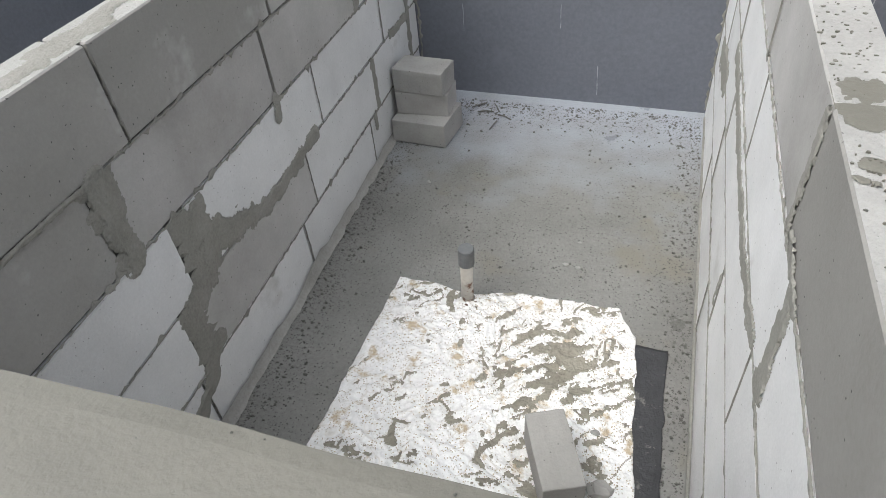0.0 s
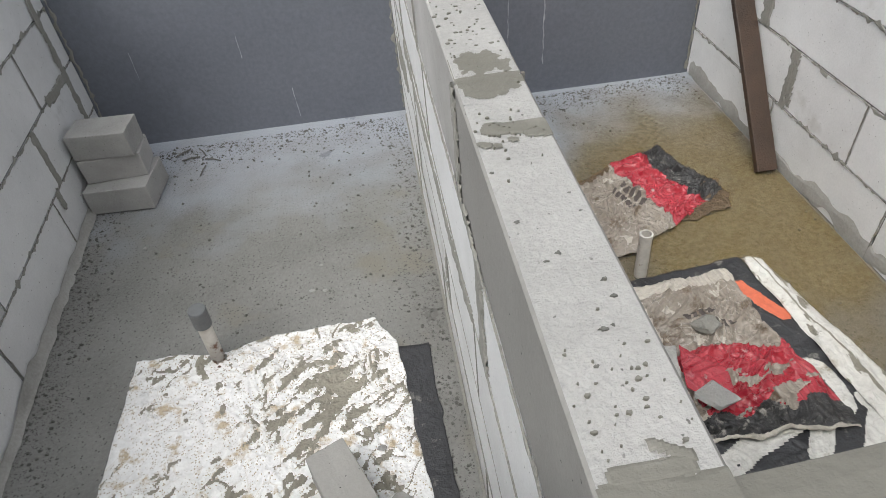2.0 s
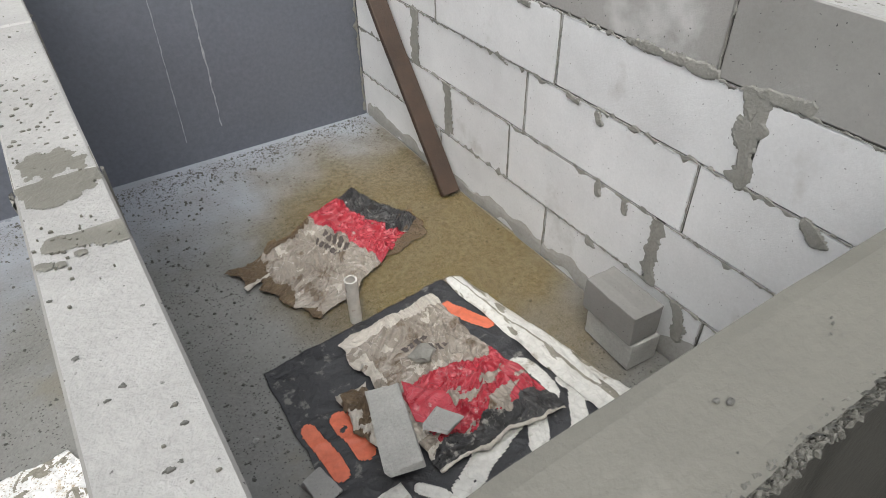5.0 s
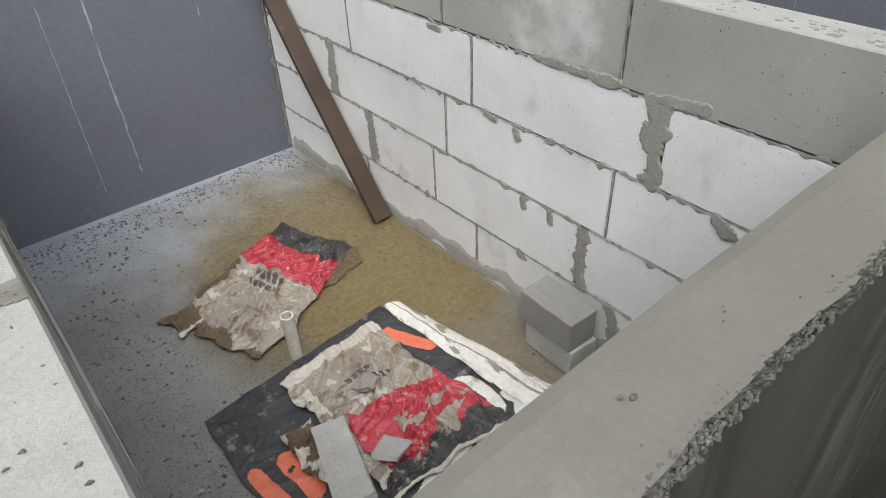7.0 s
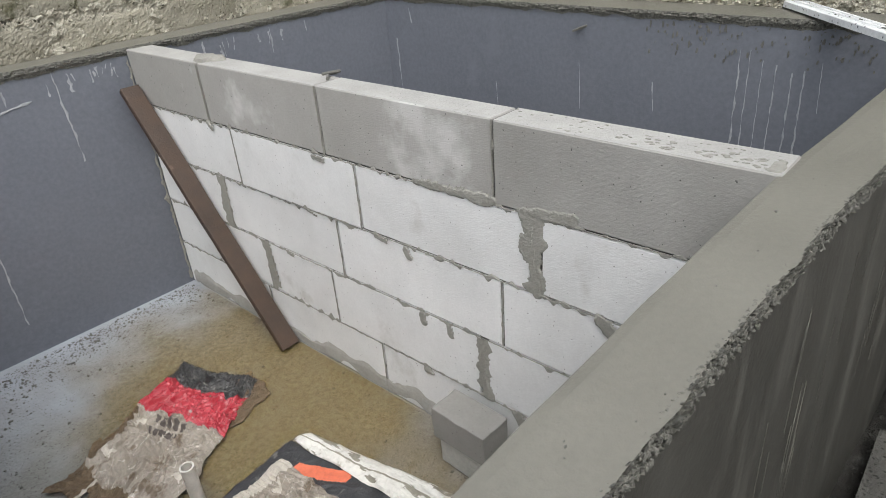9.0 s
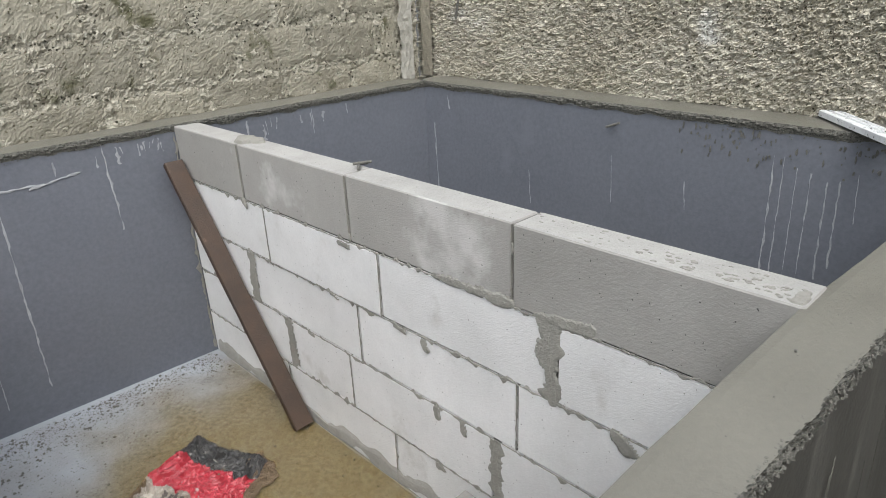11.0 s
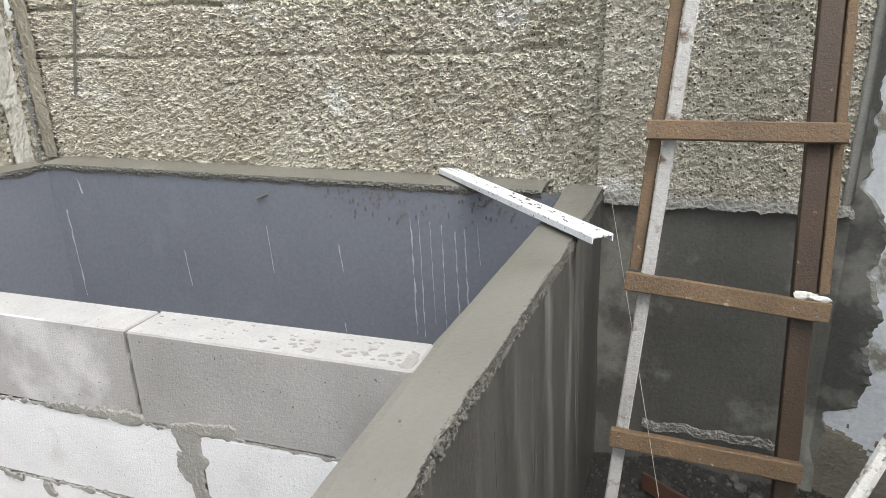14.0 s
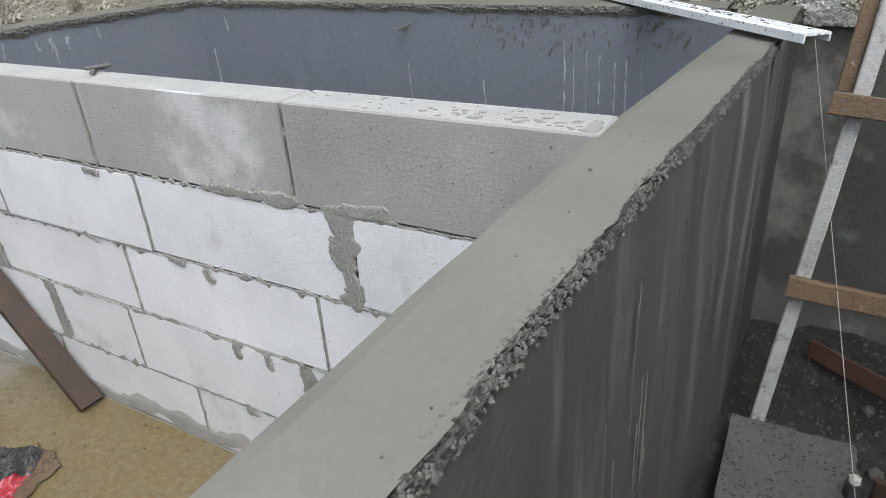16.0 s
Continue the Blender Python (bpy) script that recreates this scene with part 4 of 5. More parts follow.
def build_plastic_sheet():
    def edge(p, u, v):
        if v < 0.12:
            p.y -= (0.12 - v) / 0.12 * 0.030 * math.exp(-((p.x - 0.10) / 0.075) ** 2)
        if u > 0.9 and v < 0.12:
            p.x -= (u - 0.9) * (0.12 - v) * 4.2
        return p

    def pick(u, v, x, y):
        a, b = x * 0.8 + y * 0.6, y * 0.8 - x * 0.6
        streaks = 0.85 * fbm(a * 13 + 0.6 * fbm(x * 6, y * 6, 1, 2), b * 30, 2, 5) + 0.35 * fbm(x * 60, y * 60, 7, 3)
        patch = 0.85 * math.exp(-(((x - 0.42) / 0.16) ** 2 + ((y - 0.90) / 0.15) ** 2)) + 0.5 * math.exp(-(((x - 0.45) / 0.17) ** 2 + ((y - 0.60) / 0.14) ** 2)) \
            + 0.42 * math.exp(-(((x - 0.0) / 0.22) ** 2 + ((y - 0.48) / 0.06) ** 2)) + 0.30 * math.exp(-(((x - 0.05) / 0.2) ** 2 + ((y - 1.0) / 0.09) ** 2)) \
            + 0.30 * math.exp(-((y - 0.505 - 0.03 * x) / 0.006) ** 2) - 0.35 * math.exp(-(((x - 0.2) / 0.09) ** 2 + ((y - 0.68) / 0.16) ** 2)) + 0.14
        ridge = 1 - 7 * abs(fbm(a * 5 + 3, b * 9 + 0.5 * fbm(x * 8, y * 8, 3, 2), 5, 3))
        return 1 if streaks + patch > 0.72 or (ridge > 0.62 and fbm(x * 4, y * 4, 6, 2) > 0.02 and fbm(x * 40, y * 40, 3, 2) > -0.25) else 0
    sheet("plastic_sheet", ((-0.120, 1.108), (0.600, 1.135), (0.675, 0.26), (-0.145, 0.26)), 0.007, 0.013, [SHEET, SHEET_MUD], pick, n=230, seed=3.0, rag=0.005, wrinkle=7.0, edge=edge, names=["film", "mud_smear"], label="wrinkled white plastic sheet smeared with dried mud", category="plastic sheet")
    sheet("black_film", ((0.50, 1.02), (0.694, 1.012), (0.72, 0.26), (0.50, 0.26)), 0.0045, 0.002, [FILM], lambda u, v, x, y: 0, n=60, seed=8.0, rag=0.006, label="black plastic film lying under the white sheet", category="plastic film")


def build_loose_block():
    ob = part("cut_block", rough_block((-0.048, -0.097, 0), (0.048, 0.097, 0.10), 24, (0.463, 0.578, 0.012), 31), AAC_DAMP)
    tagged(ob, "grey cut block of aerated concrete lying on the sheet", "block")
    for i, (x, y, s) in enumerate(((0.575, 0.555, 0.03), (0.60, 0.53, 0.016), (0.545, 0.70, 0.012))):
        ob = part("fragment", lump((x, y, 0.012 + s * 0.28), (s, s * 0.7, s * 0.45), 40 + i), AAC_DAMP)
        tagged(ob, "broken grey chip of aerated concrete on the sheet", "fragment", "chips beside the loose block")


# ---------------------------------------------------------------- second compartment
def build_leaning_plank():
    bm = board((1.945, 1.512, 0.012), (1.953, 2.235, 0.872), (1, 0, 0), 0.072, 0.026, 0.003, 0.004)
    tagged(part("plank", bm, WOOD_DARK), "wet dark brown plank leaning in the corner", "plank")


def build_puddle():
    bm = grid(24, 40, lambda u, v: (1.05 + u * 0.942, 0.50 + v * 1.74, 0.0016 + 0.004 * fbm((1.05 + u * 0.942) * 2, (0.50 + v * 1.74) * 2, 0.3, 3)))
    ob = part("puddle", bm, wet_stain(), smooth=True)
    tagged(ob, "shallow ochre puddle on the cement floor", "puddle", kind="structure")


def build_first_bag():
    def pick(u, v, x, y):
        w = u + 0.05 * fbm(x * 14, y * 14, 4, 3)
        if w > 0.81:
            return 2
        if w > 0.55:
            return 1
        if 0.10 < w < 0.52 and v < 0.09 + 0.08 * fbm(x * 8, 1, 2, 3):
            return 3
        if w < 0.05 + 0.06 * fbm(y * 10, 3, 3, 3):
            return 3
        if 0.47 < u < 0.52 and 0.30 < v < 0.66 and int(v * 40) % 3 != 2:
            return 4
        if 0.39 < u < 0.435 and 0.34 < v < 0.62 and int(v * 44) % 3 != 1:
            return 4
        return 5 if fbm(x * 16, y * 16, 9, 4) > 0.52 else 0

    def edge(p, u, v):
        if u < 0.25:
            k = (0.25 - u) / 0.25
            p.x += 0.022 * k * fbm(p.y * 13, 2, 0, 3) - 0.05 * k * math.sin(math.pi * v)
            p.y -= 0.05 * k * (0.5 - v)
        return p
    sheet("cement_bag", ((1.19, 1.570), (1.645, 1.755), (1.755, 1.440), (1.265, 1.155)), 0.012, 0.030, [PAPER, PAPER_RED, PAPER_BLACK, PAPER_BROWN, INK, PAPER_PALE], pick, n=190, seed=14.0, rag=0.010, wrinkle=8.0, edge=edge, names=["bag_body", "red_band", "black_end", "wet_patch", "print_bar", "torn_layer"], label="crumpled wet cement bag with a red band and black end", category="bag", group="empty cement bags")
    sheet("brown_paper", ((1.60, 1.60), (1.78, 1.52), (1.75, 1.36), (1.58, 1.34)), 0.0095, 0.006, [PAPER_BROWN], lambda u, v, x, y: 0, n=40, seed=21.0, rag=0.016, label="soaked brown paper layer under the bag", category="paper")
    sheet("brown_paper", ((1.10, 1.53), (1.30, 1.60), (1.26, 1.44), (1.13, 1.42)), 0.014, 0.02, [PAPER_BROWN, PAPER_PALE], lambda u, v, x, y: 1 if v > 0.8 else 0, n=40, seed=25.0, rag=0.02, names=["paper", "pale_edge"], label="torn soaked brown paper at the bag's open end", category="paper")


def build_open_pipe():
    x, y = 1.352, 1.135
    p = thing("pipe", (x, y, 0), "short open dirty white plastic pipe standing in the floor", "pipe")
    a, b = Vector((x, y, -0.01)), Vector((x + 0.004, y + 0.012, 0.150))
    bm = tube([a, b], 0.0185, 24, False)
    inner = tube([a, b], 0.0145, 24, False)
    merge(bm, inner)
    part("pipe_body", bm, PVC, p, smooth=True)
    ring = bmesh.new()
    for k in range(24):
        t0, t1 = 2 * math.pi * k / 24, 2 * math.pi * (k + 1) / 24
        ring.faces.new([ring.verts.new(b + Vector((r * math.cos(t), r * math.sin(t), 0.0015))) for r, t in ((0.0145, t0), (0.0195, t0), (0.0195, t1), (0.0145, t1))])
    part("rim", ring, WHITE_PRINT, p, "clean white cut rim")


def build_banner():
    def capsule(x, y, ax, ay, bx, by, r):
        px, py, dx, dy = x - ax, y - ay, bx - ax, by - ay
        t = max(0, min(1, (px * dx + py * dy) / (dx * dx + dy * dy)))
        return math.hypot(px - t * dx, py - t * dy) < r

    def pick(u, v, x, y):
        x, y = x + 0.006 * fbm(x * 9, y * 9, 3, 3), y + 0.006 * fbm(x * 9, y * 9, 8, 3)
        if fbm(x * 16, y * 16, 5, 4) > 0.62:
            return 0
        if capsule(x, y, 1.068, 0.85, 1.085, 0.70, 0.022) or capsule(x, y, 1.150, 0.84, 1.160, 0.72, 0.026) or capsule(x, y, 1.60, 1.02, 1.66, 0.90, 0.022):
            return 1
        if capsule(x, y, 1.63, 0.70, 1.63, 0.62, 0.050) and not capsule(x, y, 1.63, 0.68, 1.63, 0.64, 0.016):
            return 2
        for stroke in ((1.30, 0.50, 1.44, 0.57, 0.030), (1.52, 0.50, 1.58, 0.58, 0.026), (1.62, 0.46, 1.70, 0.56, 0.022), (1.24, 0.42, 1.40, 0.45, 0.030), (1.50, 0.40, 1.72, 0.44, 0.028),
                       (1.22, 0.56, 1.26, 0.50, 0.016), (1.66, 0.36, 1.76, 0.30, 0.03), (1.70, 0.62, 1.72, 0.54, 0.014), (1.36, 0.36, 1.54, 0.33, 0.03)):
            if capsule(x, y, *stroke):
                return 2
        if y < 0.60 and 1.10 < x < 1.19:
            return 2
        if capsule(x, y, 1.40, 0.55, 1.52, 0.60, 0.035):
            return 2
        return 0
    sheet("banner", ((1.042, 1.090), (1.655, 1.135), (1.80, 0.16), (1.035, 0.14)), 0.0065, 0.010, [FILM, ORANGE, WHITE_PRINT], pick, n=210, seed=33.0, rag=0.004, wrinkle=4.0, names=["vinyl", "orange_shape", "white_shape"], label="black vinyl banner with orange and white printed shapes", category="banner")

    def tent(x, y, u, v):
        return 0.012 * math.sin(math.pi * u)
    sheet("folded_sheet", ((1.655, 1.12), (1.712, 1.10), (1.875, 0.22), (1.74, 0.20)), 0.013, 0.015, [WHITE_PRINT, SHEET_MUD], lambda u, v, x, y: 1 if fbm(x * 30, y * 9, 5, 4) > 0.36 or abs(u - 0.45 - 0.12 * fbm(y * 6, 2, 0, 3)) < 0.035 else 0, n=110, seed=37.0, rag=0.003, wrinkle=5, lift=tent, names=["film", "mud_smear"], label="dirty white folded plastic sheet along the banner's edge", category="plastic sheet")


def build_second_bag():
    def pick(u, v, x, y):
        w = v + 0.05 * fbm(x * 13, y * 13, 2, 3)
        if v > 0.985:
            return 5
        if w > 0.92 - 0.07 * u:
            return 2
        if w > 0.52 and u > 0.12:
            worn = fbm(x * 10 + y * 4, y * 26 - x * 8, 6, 4) + 0.55 * math.exp(-((w - 0.74) / 0.05) ** 2) - 0.1
            return 1 if worn < 0.28 else 0
        if v < 0.10 or (u < 0.12 and fbm(y * 14, x * 5, 2, 3) > -0.1):
            return 5
        if 0.27 < v < 0.31 and 0.38 < u < 0.62 and int(u * 50) % 3:
            return 4
        if 0.36 < v < 0.40 and 0.42 < u < 0.70 and int(u * 46) % 3:
            return 4
        return 5 if fbm(x * 15, y * 15, 9, 4) > 0.55 else 0

    def lift(x, y, u, v):
        return 0.02 * math.sin(math.pi * u) * math.sin(math.pi * v) ** 0.5
    sheet("cement_bag", ((1.25, 1.06), (1.585, 1.085), (1.645, 0.535), (1.275, 0.565)), 0.020, 0.030, [PAPER, PAPER_RED, PAPER_BLACK, PAPER_BROWN, INK, PAPER_PALE], pick, n=190, seed=44.0, rag=0.010, wrinkle=7.0, lift=lift, names=["bag_body", "red_band", "black_end", "wet_patch", "print_bar", "torn_layer"], label="muddy crumpled cement bag with a red band on the banner", category="bag", group="empty cement bags")
    sheet("brown_paper", ((1.165, 0.90), (1.255, 0.88), (1.245, 0.68), (1.165, 0.70)), 0.024, 0.026, [PAPER_BROWN, PAPER_PALE], lambda u, v, x, y: 1 if fbm(x * 17, y * 17, 2, 3) > 0.0 else 0, n=44, seed=47.0, rag=0.016, names=["paper", "pale_edge"], label="crumpled brown paper scrap beside the cement bag", category="paper")
    sheet("red_plastic", ((1.315, 0.82), (1.40, 0.72), (1.37, 0.60), (1.30, 0.68)), 0.063, 0.012, [PAPER_RED], lambda u, v, x, y: 0, n=40, seed=51.0, rag=0.008, label="bright red flap of plastic lying on the bag", category="plastic flap")
    ob = part("trowelled_slab", rough_block((-0.046, -0.124, 0), (0.046, 0.124, 0.013), -15, (1.236, 0.712, 0.052), 15, 0.007), MORTAR_PALE)
    tagged(ob, "thin grey slab of aerated concrete resting on the bag", "slab")
    ob = part("fragment", rough_block((-0.034, -0.030, 0), (0.034, 0.034, 0.012), 28, (1.345, 0.645, 0.066), 5, 0.008), AAC_TOP)
    tagged(ob, "small grey block fragment lying on the bag", "fragment")
    ob = part("fragment", rough_block((-0.028, -0.042, 0), (0.028, 0.04, 0.014), 12, (1.028, 0.69, 0.005), 6, 0.009), AAC_TOP)
    tagged(ob, "flat grey block fragment on the floor beside the banner", "fragment")
    ob = part("mud_clod", lump((1.418, 0.865, 0.064), (0.034, 0.028, 0.016), 8), MORTAR)
    tagged(ob, "dark round clod of mortar on the bag", "clod")


def build_two_blocks():
    ob = part("cut_block", rough_block((-0.05, -0.09, 0), (0.05, 0.09, 0.095), -4, (1.925, 0.628, 0.006), 61, 0.004), MORTAR_PALE)
    tagged(ob, "white mortar-crusted cut block against the partition", "block", "two stacked cut blocks")
    ob = part("cut_block", rough_block((-0.05, -0.093, 0), (0.05, 0.093, 0.1), -3, (1.914, 0.638, 0.103), 62), AAC_WET)
    tagged(ob, "grey cut block lying on a crusted one", "block", "two stacked cut blocks")


# ---------------------------------------------------------------- marks on walls and tops
def build_marks():
    top_b = bpy.data.objects["wall_b"]
    bm = bmesh.new()
    flat = ((1, 0, 0), (0, 1, 0), (0, 0, 1))
    merge(bm, smear_patch((0, 0, TOP), *flat, ((0.812, 0.632, 0.812, 0.58, 0.046), (0.795, 0.462, 0.846, 0.458, 0.015), (0.832, 0.444, 0.85, 0.44, 0.010), (0.775, 0.434, 0.782, 0.430, 0.007), (0.79, 0.427, 0.792, 0.426, 0.005), (0.808, 0.436, 0.812, 0.434, 0.005),
                                               (0.775, 0.020, 0.85, 0.020, 0.018), (0.785, 0.04, 0.83, 0.04, 0.008), (0.815, 0.058, 0.835, 0.045, 0.005)), (0.769, 0.854, 0.012, 0.7), 3.0, 0.0022, 0.3, 0.0016))
    rng = random.Random(3)
    for i in range(150):
        y = rng.choice((rng.gauss(0.45, 0.03), rng.gauss(0.80, 0.07), rng.gauss(0.70, 0.05), rng.uniform(0.05, 1.9), rng.gauss(0.09, 0.03)))
        s = rng.uniform(0.0006, 0.0022) * (1.7 if 0.66 < y < 0.9 else 1)
        blob(bm, (rng.uniform(0.772, 0.848), max(0.03, y), TOP), *flat, s, s * rng.uniform(0.5, 1.0), 0.0015, i * 1.7, 0.4, 9)
    part("mortar_patch", bm, CEMENT_TOP, top_b, "grey mortar patches on the block tops")
    bm = bmesh.new()
    for i, (x, y, s) in enumerate(((0.782, 0.298, 0.0030), (0.816, 0.158, 0.0034), (0.807, 0.249, 0.0028), (0.825, 0.161, 0.0022), (0.836, 0.19, 0.0024), (0.843, 0.301, 0.0015), (0.794, 0.241, 0.002), (0.775, 0.38, 0.002), (0.84, 0.33, 0.002), (0.80, 0.125, 0.002), (0.835, 0.21, 0.003))):
        blob(bm, (x, y, TOP), *flat, s, s * 0.65, 0.0004, i * 2.1, 0.6, 14)
    part("pit", bm, MORTAR_DARK, top_b, "dark chipped pits in the block tops")
    bm = bmesh.new()
    merge(bm, smear_patch((a_face(0.0) - 0.05, 0, TOP), (1, 0, 0), (-0.05, 1, 0), (0, 0, 1), ((0.012, 0.68, 0.0, 0.56, 0.034), (-0.02, 0.80, -0.005, 0.70, 0.022), (0.018, 0.52, 0.01, 0.44, 0.026), (0.0, 1.26, 0.0, 1.16, 0.03)), (-0.046, 0.046, 0.02, 2.0), 7.0, 0.003, 0.45, 0.002))
    part("mortar_patch", bm, MORTAR, bpy.data.objects["wall_a"], "thin grey mortar on the block tops")
    top_c = bpy.data.objects["wall_c"]
    bm = bmesh.new()
    for i in range(80):
        y = abs(rng.gauss(0.05, 0.28)) + 0.03
        s = rng.uniform(0.0010, 0.0042)
        blob(bm, (2.047 + rng.uniform(-0.036, 0.036), y, TOP), *flat, s, s * rng.uniform(1.0, 2.6), 0.0003, i * 1.9, 0.6, 16, 0.012)
    blob(bm, (2.05, 1.79, TOP), *flat, 0.045, 0.055, 0.010, 4.4, 0.3, 30, 0.044)
    blob(bm, (2.03, 0.03, TOP), *flat, 0.03, 0.012, 0.002, 9.4, 0.3, 20, 0.028)
    part("mortar_patch", bm, MORTAR, top_c, "thin smears of mortar on the block tops")
    bm = bmesh.new()
    ribbon(bm, (1.998, 0.03, 0.035), (1.998, 2.25, 0.03), (-1, 0, 0), 0.01, 0.07, 0.8, 0.003, 13.0, 0.45, 0.06)
    part("base_smear", bm, DAMP_FOOT, top_c, "damp mortar smeared along the foot")
    foot = bpy.data.objects["wall_a"]
    def fillet(u, v):
        y = 0.03 + u * 2.2
        w, h = 0.015 + 0.010 * fbm(y * 7, 1, 0, 4), 0.036 + 0.02 * fbm(y * 5, 6, 0, 4)
        b = 0.004 * fbm(y * 25, v * 3, 2, 3)
        return a_face(y) + 0.0035 + w * v ** 1.4 + b * v, y, max(0.001, h * (1 - v) ** 1.3) + 0.003
    part("base_fillet", grid(240, 6, fillet), DAMP_FOOT, foot, "cement fillet along the foot", smooth=True)
    bm = bmesh.new()
    ribbon(bm, (0.767, 0.03, 0.006), (0.767, 2.25, 0.006), (-1, 0, 0), 0.008, 0.020, 0.6, 0.007, 6.0, 0.5, 0.12)
    part("base_fillet", bm, MORTAR, top_b, "mortar fillet along the foot")

    far, right = bpy.data.objects["wall_far"], bpy.data.objects["wall_right"]
    for k, x in enumerate((1.990, -0.452, 0.761, 0.862)):
        bm = bmesh.new()
        ribbon(bm, (x, far_y(x) - 0.004, 0.02), (x, far_y(x) - 0.004, 0.97), (0, -1, 0), 0.008, 0.014, 1.4, 0.004, 30 + k * 7, 0.30, 0.2)
        part("corner_mortar", bm, MORTAR, far, "squeezed mortar in the corner")
    for x, z1, z0, dx, w in ((1.225, 0.86, 0.10, -0.015, 0.005), (1.365, 0.84, 0.13, -0.008, 0.006), (1.726, 0.98, 0.65, 0.01, 0.008), (1.56, 0.95, 0.90, 0.0, 0.008),
                             (2.30, 0.97, 0.80, 0.0, 0.01), (2.62, 0.97, 0.86, 0.0, 0.008), (0.32, 0.17, 0.04, 0.005, 0.004), (-0.25, 0.40, 0.28, 0.0, 0.003), (0.16, 0.42, 0.32, 0.0, 0.003)):
        bm = bmesh.new()
        ribbon(bm, (x, far_y(x) - 0.0025, z1), (x + dx, far_y(x) - 0.0025, z0), (0, -1, 0), 0.012, w, 0.9, 0.0008, x * 9)
        part("drip", bm, DRIP, far)
    bm = bmesh.new()
    ribbon(bm, (1.38, far_y(1.4) - 0.0025, 0.885), (1.52, far_y(1.5) - 0.0025, 0.88), (0, -1, 0), 0.012, 0.011, 0.9, 0.0008, 3)
    ribbon(bm, (1.47, far_y(1.5) - 0.0025, 0.872), (1.64, far_y(1.6) - 0.0025, 0.90), (0, -1, 0), 0.012, 0.009, 0.9, 0.0010, 7)
    part("scrape", bm, DRIP, far, "pale scrape mark")
    for y, z1, z0, w in ((0.495, 0.90, 0.41, 0.006), (0.462, 0.90, 0.40, 0.004), (0.418, 0.87, 0.46, 0.003), (0.374, 0.86, 0.44, 0.005), (0.322, 0.84, 0.50, 0.006), (0.286, 0.85, 0.55, 0.005),
                         (0.24, 0.88, 0.72, 0.003), (0.80, 0.75, 0.64, 0.004), (2.18, 0.80, 0.38, 0.008), (2.08, 0.95, 0.88, 0.006), (1.55, 0.66, 0.50, 0.004), (1.12, 0.80, 0.60, 0.003), (0.80, 0.42, 0.34, 0.003)):
        bm = bmesh.new()
        x = right_x(y) - 0.0025
        ribbon(bm, (x, y, z1), (x, y - 0.012, z0), (-1, 0, 0), 0.012, w, 1.0, 0.0008, y * 9)
        part("drip", bm, DRIP, right)
    runs = random.Random(41)
    for i in range(22):
        x = runs.choice((runs.gauss(1.80, 0.10), runs.gauss(2.45, 0.22), runs.uniform(1.1, 3.1)))
        if 1.97 < x < 2.12:
            continue
        z1 = 0.968 - abs(runs.gauss(0, 0.012))
        bm = bmesh.new()
        ribbon(bm, (x, far_y(x) - 0.0025, z1), (x + runs.uniform(-0.01, 0.01), far_y(x) - 0.0025, z1 - runs.uniform(0.012, 0.07)), (0, -1, 0), 0.006, runs.uniform(0.003, 0.012), 1.2, 0.0009, i * 4.3)
        part("drip", bm, DRIP, far)
    bm = bmesh.new()
    for i in range(110):
        y, z = rng.uniform(0.05, 0.85), 0.970 - abs(rng.gauss(0, 0.055))
        s = rng.uniform(0.0012, 0.0045)
        blob(bm, (right_x(y) - 0.002, y, z), (0, 1, 0), (0, 0, 1), (-1, 0, 0), s, s * rng.uniform(0.8, 3.5), 0.0025, i * 1.3, 0.5, 8)
    part("mortar_spatter", bm, MORTAR_DARK, right, "dark mortar spatter under the ledge")
    nail = part("nail", tube([(right_x(1.1) + 0.01, 1.105, 0.927), (right_x(1.1) - 0.03, 1.135, 0.918), (right_x(1.1) - 0.032, 1.075, 0.942)], 0.0045, 8), MORTAR_DARK)
    tagged(nail, "bent dark nail sticking out of the coated wall", "nail")
    clip = thing("wire_clip", (2.08, 1.215, TOP), "dark bent wire clip lying on the partition", "wire clip")
    part("wire", tube([(2.05, 1.19, TOP + 0.006), (2.09, 1.235, TOP + 0.006), (2.10, 1.21, TOP + 0.010)], 0.005, 8), MORTAR_DARK, clip)
    part("wire", tube([(2.06, 1.225, TOP + 0.012), (2.11, 1.205, TOP + 0.012)], 0.0045, 8), MORTAR_DARK, clip)


